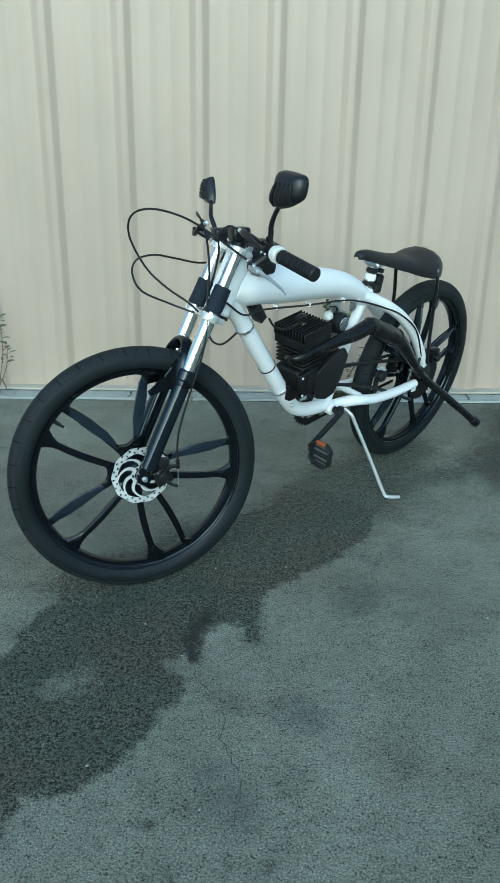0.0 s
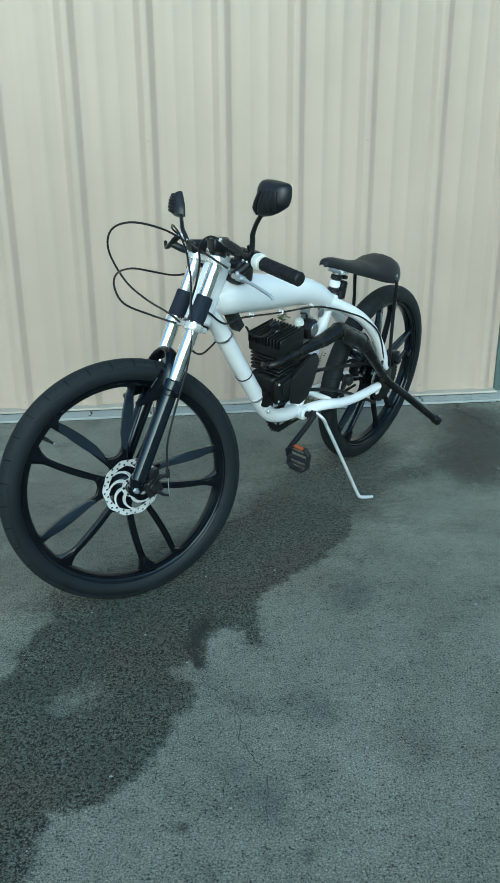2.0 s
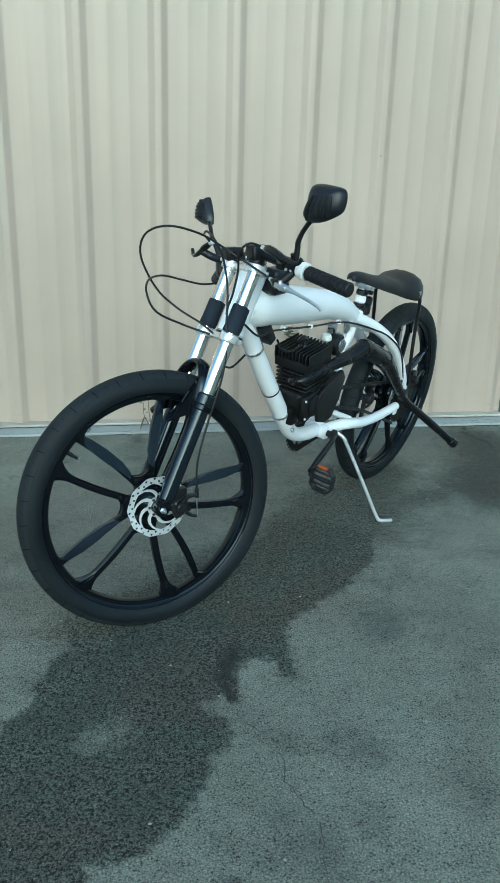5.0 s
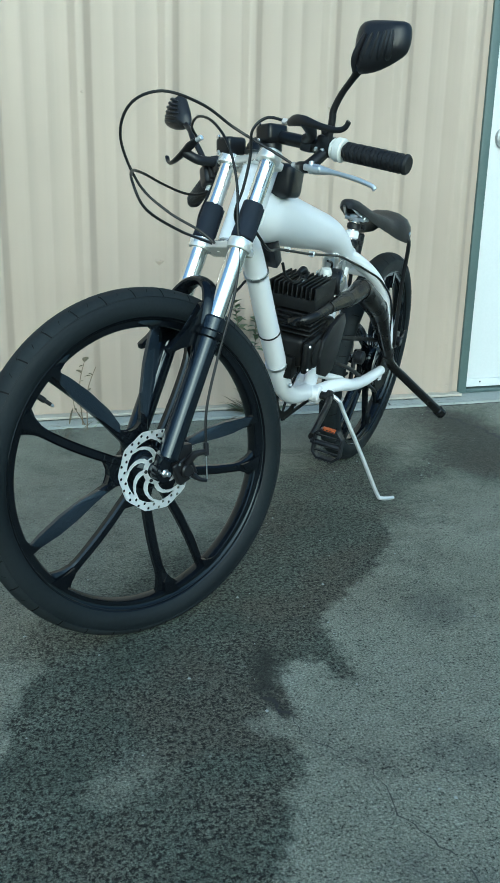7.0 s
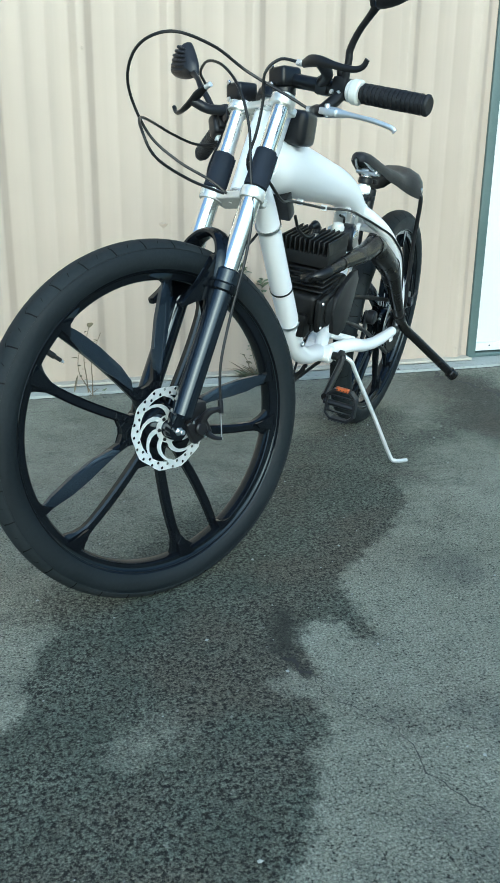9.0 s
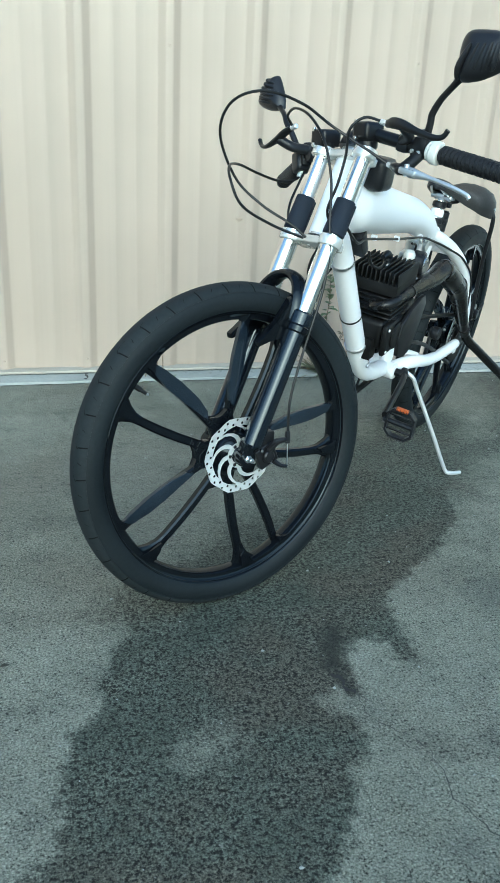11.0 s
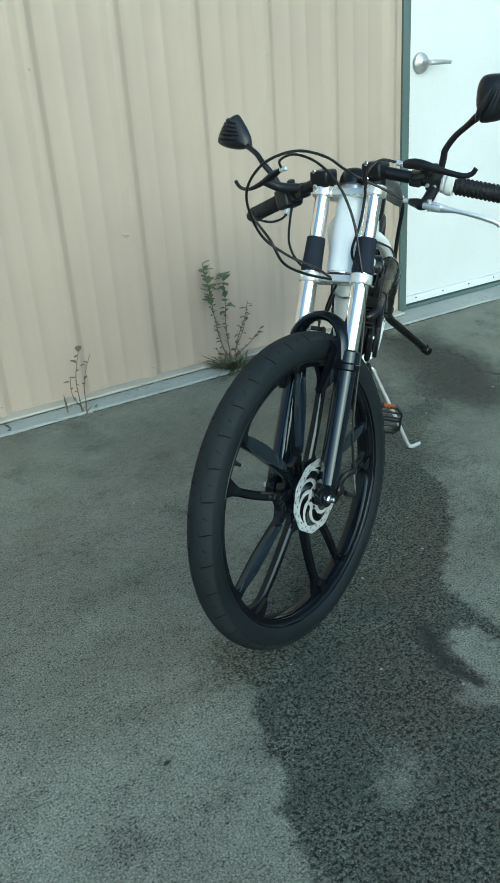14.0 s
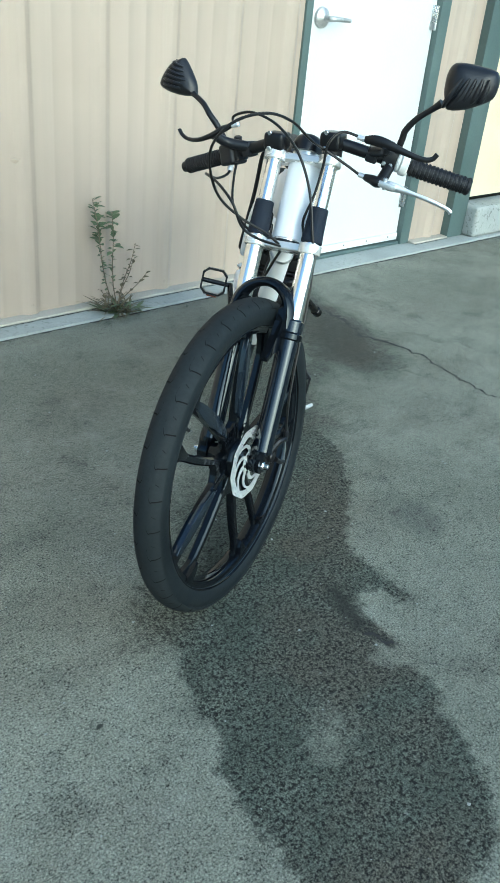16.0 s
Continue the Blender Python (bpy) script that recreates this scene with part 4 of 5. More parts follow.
    # exhaust: header, swelling chamber, downturned stinger
    ex = fixed("exhaust", tube([(0.745, 0.012, 0.57, 0.012), (0.785, 0.03, 0.575, 0.012), (0.793, 0.055, 0.583, 0.012), (0.77, 0.072, 0.593, 0.012), (0.725, 0.075, 0.602, 0.0125), (0.68, 0.076, 0.607, 0.0145), (0.6, 0.077, 0.614, 0.0195), (0.53, 0.078, 0.62, 0.0238),
                                 (0.482, 0.079, 0.631, 0.0255), (0.456, 0.0795, 0.635, 0.027), (0.432, 0.08, 0.628, 0.0275), (0.4, 0.081, 0.61, 0.0305), (0.34, 0.083, 0.584, 0.031), (0.28, 0.085, 0.552, 0.029), (0.22, 0.086, 0.504, 0.025), (0.165, 0.087, 0.455, 0.0205), (0.1, 0.089, 0.4, 0.0165), (0.062, 0.092, 0.369, 0.0145), (0.035, 0.103, 0.345, 0.0145),
                                 (0.0, 0.13, 0.316, 0.0145), (-0.06, 0.184, 0.261, 0.0145), (-0.13, 0.247, 0.197, 0.0145)], seg=20), EXHAUST, bike, "long black painted exhaust pipe with a swollen chamber")
    fixed("tip", rod((-0.12, 0.238, 0.206), (-0.138, 0.2545, 0.1895), 0.0185, 20, 0.003), EXHAUST, ex)
    fixed("flange", box(0.735, 0.752, -0.014, 0.038, 0.55, 0.592, 0.003), CAST_BLACK, ex)
    for i, (a, b) in enumerate((((0.68, 0.076, 0.607), (0.6, 0.077, 0.614)), ((0.1, 0.089, 0.4), (0.062, 0.092, 0.369)), ((0.3, 0.084, 0.567), (0.24, 0.086, 0.523)), ((0.462, 0.0795, 0.634), (0.445, 0.08, 0.634)))):
        fixed("seam", moved(lathe([(0.012, -0.003), ((0.0165, 0.02, 0.0315, 0.0285)[i], -0.003), ((0.0165, 0.02, 0.0315, 0.0285)[i], 0.003), (0.012, 0.003)], 24, True), between(a, b)), EXHAUST, ex)
    fixed("hanger", tube([(0.12, 0.088, 0.415), (0.1, 0.082, 0.43), (0.085, 0.075, 0.45)], 0.005, 8), SATIN_BLACK, ex)
    # chains
    for z0, z1, y in ((0.432, 0.4, -0.055), (0.242, 0.285, -0.055)):
        fixed("drive_chain", tube([(0.53, y, z0), (0.3, y, (z0 + z1) / 2), (0.02, y, z1)], 0.006, 6, squash=0.7), STEEL if z0 > 1 else CAST_BLACK, e)
    fixed("engine_chain", tube([(0.6, 0.057, 0.515), (0.35, 0.06, 0.478), (0.06, 0.062, 0.43)], 0.0065, 6, squash=0.7), CAST_BLACK, e)
    fixed("engine_chain", tube([(0.6, 0.057, 0.455), (0.35, 0.06, 0.385), (0.06, 0.062, 0.262)], 0.0065, 6, squash=0.7), CAST_BLACK, e)
    spr = [lathe([(0.028, -0.0015), (0.085, -0.0015), (0.085, 0.0015), (0.028, 0.0015)], 44, True)]
    for k in range(36):
        a = 2 * math.pi * k / 36
        spr.append(moved(box(0.083, 0.091, -0.0015, 0.0015, -0.0035, 0.0035), Matrix.Rotation(a, 4, "Y")))
    fixed("rear_sprocket", moved(merge(*spr), Matrix.Translation((0, 0.057, R_TYRE))), CAST_BLACK, e, "black toothed sprocket")
    fixed("tensioner", merge(rod((0.3, 0.05, 0.415), (0.3, 0.075, 0.415), 0.02, 20), box(0.29, 0.315, 0.045, 0.052, 0.33, 0.43, 0.002)), SATIN_BLACK, e)


build_engine()


def build_pedals():
    ring = [lathe([(0.074, -0.0015), (0.094, -0.0015), (0.094, 0.0015), (0.074, 0.0015)], 40, True)]
    for k in range(32):
        ring.append(moved(box(0.093, 0.1, -0.0015, 0.0015, -0.0035, 0.0035), Matrix.Rotation(2 * math.pi * k / 32, 4, "Y")))
    for k in range(5):
        ring.append(moved(box(0.015, 0.076, -0.0015, 0.0015, -0.006, 0.006), Matrix.Rotation(2 * math.pi * k / 5, 4, "Y")))
    crank = fixed("crankset", merge(rod((0.515, -0.075, 0.336), (0.515, 0.075, 0.336), 0.011), moved(lathe([(0.012, -0.004), (0.02, -0.002), (0.02, 0.008), (0.012, 0.012)], 24), Matrix.Translation((0.515, 0.06, 0.336)))), SATIN_BLACK, bike, "black crank arms with cage pedals")
    fixed("chainring", moved(merge(*ring), Matrix.Translation((0.515, -0.055, 0.336))), CAST_BLACK, crank, "black toothed chainring")
    ends = {1: (0.692, 0.096, 0.275), -1: (0.36, -0.096, 0.386)}
    for s, end in ends.items():
        fixed("crank_arm", tube([(0.515, 0.066 * s, 0.336, 0.013), (0.56 if s > 0 else 0.47, 0.078 * s, 0.322 if s > 0 else 0.35, 0.0125), (*end, 0.012)], seg=10, squash=0.7), SATIN_BLACK, crank)


def build_pedal(at, s, tilt):
    # plan outline (x, y), swept as a square-section cage
    pts = [(x, y + 0.055 * s, 0) for x, y in ((-0.048, -0.027), (-0.03, -0.046), (0.03, -0.046), (0.048, -0.027), (0.048, 0.027), (0.03, 0.046), (-0.03, 0.046), (-0.048, 0.027))]
    m = Matrix.Translation(at) @ Matrix.Rotation(radians(tilt), 4, "Y") @ Matrix.Diagonal((0.86, 0.86, 1, 1))
    inner = [(0.855 * x, 0.055 * s + 0.855 * (y - 0.055 * s), 0) for x, y, _ in pts]
    cage, rings = bmesh.new(), []
    for line, z in ((pts, -0.0105), (pts, 0.0105), (inner, 0.0105), (inner, -0.0105)):
        rings.append([cage.verts.new((x, y, z)) for x, y, _ in line])
    for lo, hi in zip(rings, rings[1:] + rings[:1]):
        for k in range(8):
            cage.faces.new((lo[k], lo[(k + 1) % 8], hi[(k + 1) % 8], hi[k]))
    bmesh.ops.bevel(cage, geom=cage.edges[:], offset=0.001, segments=1, affect="EDGES")
    p = fixed("pedal", moved(cage, m), PLASTIC, bike, "black cage pedal with an orange reflector")
    for x in ((-0.024, 0.024) if s > 0 else ()):
        fixed("cross_bar", moved(box(x - 0.0018, x + 0.0018, 0.055 * s - 0.043, 0.055 * s + 0.043, -0.0045, 0.0045, 0.0006, 1), m), PLASTIC, p)
    fixed("spindle", moved(merge(rod((0, 0, 0), (0, 0.095 * s, 0), 0.0085, 16)), m), PLASTIC, p)
    for k in range(6):
        for x in (-0.0485, 0.0485):
            y = 0.055 * s - 0.025 + k * 0.01
            fixed("tooth", moved(box(x - 0.0015, x + 0.0015, y - 0.002, y + 0.002, 0.009, 0.0138, 0.0005, 1), m), PLASTIC, p)
    for x in (-0.0505 * s,):
        fixed("reflector", moved(box(x - 0.0045, x + 0.0055, 0.055 * s - 0.019, 0.055 * s + 0.019, *((0.002, 0.0122) if s > 0 else (-0.0122, -0.002)), 0.001), m), ORANGE, p, "orange reflector")


build_pedals()
build_pedal((0.697, 0.098, 0.268), 1, 92)
build_pedal((0.36, -0.10, 0.386), -1, 80)


def build_kickstand():
    k = fixed("kickstand", tube([(0.475, 0.045, 0.335, 0.006), (0.465, 0.078, 0.318, 0.006), (0.452, 0.095, 0.285, 0.006), (0.418, 0.165, 0.16, 0.006), (0.39, 0.222, 0.055, 0.006), (0.382, 0.236, 0.042, 0.0062), (0.362, 0.25, 0.0395, 0.0062), (0.345, 0.262, 0.0405, 0.0055)], seg=12), KICK, bike, "bright steel kickstand leg with a bent foot")
    fixed("stand_bracket", merge(box(0.44, 0.5, 0.02, 0.055, 0.318, 0.345, 0.004), bolt((0.47, 0.05, 0.33), (0.47, 1, 0.33), 0.009)), STEEL, k)


build_kickstand()


# fork, bar and controls, built straight ahead and turned with the steering
FK = lambda z, y=0.0: (1.052 + (0.93 - z) * 0.452, y + 0.006, z)
LEG = 0.0615


def build_fork():
    fork = turned("fork", merge(*[rod(FK(0.66, s * LEG), FK(0.955, s * LEG), 0.016, 24) for s in (-1, 1)]), CHROME, bike, "double-crown suspension fork with chrome stanchions and black sliders")
    def crown(z, t, name):
        x = FK(z)[0]
        pieces = []
        for s in (-1, 1):
            pieces.append(moved(lathe([(0.0165, -t), (0.0228, -t), (0.024, -t + 0.003), (0.024, t - 0.003), (0.0228, t), (0.0165, t)], 28), between(FK(z, s * LEG), FK(z + 0.1, s * LEG))))
        plate = box(-0.046, 0.006, -LEG, LEG, -t * 0.8, t * 0.8, 0.004, 3)
        pieces.append(moved(plate, Matrix.Translation((x, 0, z)) @ Matrix.Rotation(-RAKE, 4, "Y")))
        pieces.append(moved(lathe([(0.012, -t * 0.9), (0.031, -t * 0.9), (0.031, t * 0.9), (0.012, t * 0.9)], 28), Matrix.Translation((x - 0.04, 0, z)) @ Matrix.Rotation(-RAKE, 4, "Y") @ Matrix.Rotation(math.pi / 2, 4, "X")))
        turned(name, merge(*pieces), CROWN, fork, "polished fork crown")
    crown(0.928, 0.010, "top_crown")
    crown(0.762, 0.010, "lower_crown")
    for s in (-1, 1):
        lo, hi = Vector(FK(0.774, s * LEG)), Vector(FK(0.84, s * LEG))
        length = (hi - lo).length
        wrap = moved(lathe([(0.018, 0.0), (0.0222, 0.001), (0.0225, 0.004), (0.0212, length * 0.35), (0.0206, length * 0.6), (0.02, length - 0.004), (0.0194, length - 0.001), (0.017, length)], 28), between(lo, hi))
        sl = turned("fork_sleeve", wrap, NAVY, fork, "dark navy fabric wrap sleeve on the stanchion")
        turned("sleeve_flap", moved(box(-0.004, 0.004, length * 0.12, length * 0.98, 0.016, 0.0242, 0.003), between(lo, hi) @ Matrix.Rotation(radians(160), 4, "Y")), NAVY, sl)
        turned("upper_leg", rod(FK(0.62, s * LEG), FK(0.755, s * LEG), 0.0185, 28), CHROME, fork, "chrome inner leg")
        turned("slider", merge(rod(FK(0.365, s * LEG), FK(0.61, s * LEG), 0.0215, 28, 0.006), rod(FK(0.6, s * LEG), FK(0.628, s * LEG), 0.025, 28, 0.004)), SLIDER_BLACK, fork, "gloss black fork slider")
        turned("slider_collar", rod(FK(0.588, s * LEG), FK(0.603, s * LEG), 0.0275, 28, 0.003), GLOSS_BLACK, fork)
        ax = Vector((FRONT_C.x, s * 0.062, FRONT_C.z))
        turned("axle_lug", merge(moved(lathe([(0.008, -0.011), (0.019, -0.011), (0.02, 0.0), (0.019, 0.011), (0.008, 0.011)], 24), Matrix.Translation(ax)),
                                 tube([(*FK(0.40, s * LEG), 0.02), (FRONT_C.x - 0.008, s * LEG, 0.368, 0.018), (*ax, 0.015)], seg=14)), GLOSS_BLACK, fork)
        turned("axle_nut", merge(bolt((ax.x, s * 0.072, ax.z), (ax.x, s, ax.z), 0.0085, 0.007), rod((ax.x, s * 0.07, ax.z), (ax.x, s * 0.089, ax.z), 0.005)), STEEL, fork)
    # arch over the tyre
    pts = []
    for k in range(9):
        a = math.pi * k / 8
        y, h = -math.cos(a) * (LEG + 0.001), math.sin(a)
        bx, _, bz = FK(0.612)
        pts.append((bx - 0.021 * h, y, bz + 0.082 * h ** 0.75, 0.028 - 0.011 * h))
    turned("fork_arch", tube(pts, seg=14, squash=0.6), GLOSS_BLACK, fork, "gloss black fork brace over the tyre")
    for s in (-1, 1):
        bx, by, bz = FK(0.6, s * LEG)
        wing = [(-0.03, 0.052), (-0.012, 0.064), (0.008, 0.056), (0.02, 0.03), (0.038, 0.008), (0.088, -0.024), (0.085, -0.036), (0.03, -0.018), (-0.004, -0.02), (-0.028, 0.01)]
        turned("brace_foot", moved(prism(wing, -0.0085, 0.0085, 0.004), Matrix.Translation((bx + 0.004, by - s * 0.016, bz))), GLOSS_BLACK, fork, "gloss black winged foot of the fork brace")
    # caliper
    cal = merge(box(-0.03, 0.03, 0.0, 0.022, -0.03, 0.03, 0.006, 3), box(-0.024, 0.02, -0.018, 0.002, -0.024, 0.024, 0.005), rod((0.0, 0.02, 0.0), (0.0, 0.034, 0.0), 0.017, 24))
    turned("brake_caliper", moved(cal, Matrix.Translation((1.262, 0.05, 0.338)) @ Matrix.Rotation(radians(25), 4, "Y") @ Matrix.Scale(0.78, 4)), SATIN_BLACK, fork, "black disc brake caliper")
    turned("caliper_arm", merge(tube([(1.262, 0.07, 0.352, 0.008), (1.25, 0.08, 0.37, 0.007), (1.238, 0.087, 0.374, 0.0055), (1.228, 0.088, 0.374, 0.005)], seg=8), tube([(1.255, 0.08, 0.33, 0.006), (1.242, 0.086, 0.32, 0.0045), (1.228, 0.089, 0.316, 0.0035)], seg=8)), SATIN_BLACK, fork)
    turned("cable_stop", rod((1.2285, 0.088, 0.392), (1.2275, 0.088, 0.366), 0.0055, 12), PLASTIC, fork, "black cable adjuster")
    turned("brake_wire", rod((1.2278, 0.088, 0.367), (1.227, 0.089, 0.314), 0.0012, 8), STEEL, fork, "bare steel brake wire")
    turned("wheel_spacer", moved(box(-0.02, 0.012, -0.012, 0.012, -0.03, 0.016, 0.005), Matrix.Translation((1.262, 0.052, 0.372))), SATIN_BLACK, fork)
    for x, z in ((1.25, 0.322), (1.278, 0.352)):
        turned("caliper_bolt", bolt((x, 0.066, z), (x, 1, z), 0.004, 0.004), STEEL, fork)
    turned("steerer_cap", moved(lathe([(0.002, 0.034), (0.012, 0.033), (0.022, 0.029), (0.029, 0.021), (0.032, 0.011), (0.033, 0.0), (0.033, -0.004)], 28), Matrix.Translation((1.018, 0, 0.938)) @ Matrix.Rotation(-RAKE, 4, "Y") @ Matrix.Rotation(math.pi / 2, 4, "X")), SATIN_BLACK, fork)
    return fork


fork_part = build_fork()


def build_bar():
    bar = None
    ends = {}
    for s in (-1, 1):
        a, b = (Vector((1.05, 0.045, 0.973)), Vector((0.973, 0.335, 0.902))) if s > 0 else (Vector((1.046, -0.04, 0.96)), Vector((0.94, -0.338, 0.858)))
        ends[s] = (a, b)
    bar = turned("handlebar", merge(*[rod(ends[s][0], ends[s][1], 0.0125, 20) for s in (-1, 1)]), SATIN_BLACK, bike, "black clip-on handlebars with rubber grips")
    for s in (-1, 1):
        a, b = ends[s]
        d = (b - a).normalized()
        at = lambda u: a + d * u
        turned("bar_clamp", merge(box(1.024, 1.073, min(s * 0.04, s * 0.084) + 0.006, max(s * 0.04, s * 0.084) + 0.006, a.z - 0.021, a.z + 0.014, 0.009, 3), rod((1.05, s * LEG + 0.006, 0.935), (1.05, s * LEG + 0.006, 0.955), 0.022)), SATIN_BLACK, bar, "black bar clamp on the fork leg")
        for q in (0.95, 0.98):
            turned("clamp_bolt", bolt((1.075, s * 0.062, a.z + q - 0.967), (2, s * 0.062, a.z + q - 0.967), 0.005, 0.004), STEEL, bar)
        grip = turned("grip", merge(rod(at(0.185), at(0.312), 0.016, 24, 0.004), rod(at(0.305), at(0.316), 0.0178, 24, 0.004)), GRIP_RUBBER, bar, "black ribbed rubber grip")
        for k in range(14):
            c = at(0.192 + k * 0.0083)
            ring = lathe([(0.0153, -0.0032), (0.0176, -0.0022), (0.0176, 0.0018), (0.0153, 0.0026)], 32, True)
            for v in ring.verts:
                if math.hypot(v.co.x, v.co.z) > 0.0168 and int((math.atan2(v.co.z, v.co.x) + 6.29) / (2 * math.pi) * 32 + 2 * (k % 2)) % 4 == 0:
                    v.co.x, v.co.z = v.co.x * 0.95, v.co.z * 0.95
            turned("grip_rib", moved(ring, between(c, c + d)), GRIP_RUBBER, grip)
        if s > 0:
            turned("grip_collar", merge(rod(at(0.166), at(0.184), 0.0215, 28, 0.003), rod(at(0.158), at(0.168), 0.0185, 28)), CLEAR, bar, "milky white collar inside the grip")
        else:
            turned("throttle_housing", merge(moved(box(-0.026, 0.024, 0.14, 0.182, -0.024, 0.022, 0.009, 3), between(a, b))), PLASTIC, bar, "black twist throttle housing")
        # brake lever body and blade, black
        if s > 0:
            blade = [(1.074, 0.144, 0.981, 0.0072), (1.078, 0.165, 0.982, 0.0105), (1.08, 0.19, 0.978, 0.0098), (1.078, 0.225, 0.967, 0.0065), (1.074, 0.262, 0.957, 0.0055), (1.071, 0.28, 0.959, 0.005), (1.07, 0.289, 0.969, 0.0048)]
        else:
            blade = [(1.058, -0.16, 0.977, 0.0072), (1.06, -0.18, 0.967, 0.0105), (1.062, -0.2, 0.955, 0.009), (1.06, -0.235, 0.941, 0.0068), (1.05, -0.268, 0.938, 0.0058), (1.043, -0.287, 0.944, 0.0052), (1.039, -0.297, 0.954, 0.005)]
        head, shoulder = Vector(blade[0][:3]), Vector(blade[2][:3])
        lv = turned("brake_lever", merge(moved(box(-0.015, 0.015, 0.095, 0.12, -0.016, 0.016, 0.006, 2), between(a, b)),
                    tube([(*(at(0.108) + Vector((0.008, 0, 0.006))), 0.011), (*at(0.13).lerp(shoulder, 0.55), 0.0105), (*shoulder, 0.01)], seg=10)), PLASTIC, bar, "black brake lever with a curved blade")
        turned("lever_blade", tube(blade, seg=10, squash=0.7), SATIN_BLACK, lv)
        turned("cable_barrel", rod(head, head + Vector((-0.001, -0.017 * s, 0.004)), 0.0055, 12), BRIGHT, lv)
        # mirror clamp, stalk and shell
        mc = at(0.145)
        turned("mirror_clamp", merge(moved(box(-0.018, 0.018, 0.13, 0.158, -0.018, 0.02, 0.006), between(a, b)), rod(mc + Vector((0, 0, 0.014)), mc + Vector((0.004, 0, 0.034)), 0.009)), SATIN_BLACK, bar)
        if s > 0:
            turned("clutch_perch", merge(moved(box(-0.016, 0.018, 0.132, 0.158, -0.018, 0.014, 0.006), between(a, b)), tube([(*(at(0.148) + Vector((0.012, 0, -0.012))), 0.011), (1.058, 0.178, 0.903, 0.0115), (1.056, 0.16, 0.905, 0.0095), (1.052, 0.145, 0.907, 0.007)], seg=10)), SATIN_BLACK, bar)
            turned("clutch_barrel", rod((1.052, 0.146, 0.907), (1.05, 0.13, 0.91), 0.0052, 12), BRIGHT, bar, "bright cable barrel")
            turned("clutch_lever", tube([(1.06, 0.182, 0.9, 0.007), (1.059, 0.2, 0.897, 0.0098), (1.056, 0.22, 0.893, 0.0075), (1.054, 0.245, 0.888, 0.0045), (1.048, 0.285, 0.877, 0.0045), (1.04, 0.318, 0.864, 0.0042), (1.038, 0.325, 0.857, 0.0045)], seg=10, squash=0.6), ALLOY, bar, "polished alloy clutch lever")
            turned("lever_bracket", merge(moved(box(-0.011, 0.011, 0.0, 0.036, -0.006, 0.006, 0.003), between((1.061, 0.178, 0.902), (1.056, 0.222, 0.892))), rod((1.06, 0.19, 0.889), (1.06, 0.19, 0.912), 0.005)), ALLOY, bar, "bright alloy lever bracket")
            for q in (0.138, 0.152):
                turned("perch_bolt", bolt(at(q) + Vector((0.018, 0, -0.006)), at(q) + Vector((1, 0, -0.006)), 0.0045, 0.004), STEEL, bar)


def mirror_shell(taper=0.0):
    """A rounded, tapering five-sided shell about 0.125 wide and 0.1 high; y out, z up, its back towards +x."""
    bm, rings = bmesh.new(), []
    outline = [(-0.052, -0.05), (-0.045, -0.062), (0.0, -0.058), (0.052, -0.036), (0.066, -0.018), (0.07, 0.012), (0.062, 0.034), (0.03, 0.043), (-0.02, 0.05), (-0.046, 0.045), (-0.058, 0.02), (-0.06, -0.02)]
    outline = [tuple(q) for q in spline(outline + outline[:1], 3)][:-1]
    outline = [(y * (1 - taper * (z + 0.055) / 0.1) - taper * 0.1 * (z + 0.055), z) for y, z in outline]
    cx, cz = 0.002, -0.004
    for x, k in ((0.0, 0.97), (0.002, 0.99), (0.005, 1.0), (0.01, 0.99), (0.015, 0.965), (0.021, 0.92), (0.027, 0.85), (0.032, 0.75), (0.036, 0.63), (0.039, 0.48), (0.041, 0.3), (0.042, 0.1)):
        rings.append([bm.verts.new((x, cx + (y - cx) * k, cz + (z - cz) * k)) for y, z in outline])
    n = len(outline)
    for a, b in zip(rings, rings[1:]):
        for j in range(n):
            bm.faces.new((a[j], a[(j + 1) % n], b[(j + 1) % n], b[j]))
    bm.faces.new(rings[0])
    bm.faces.new(rings[-1])
    return bm


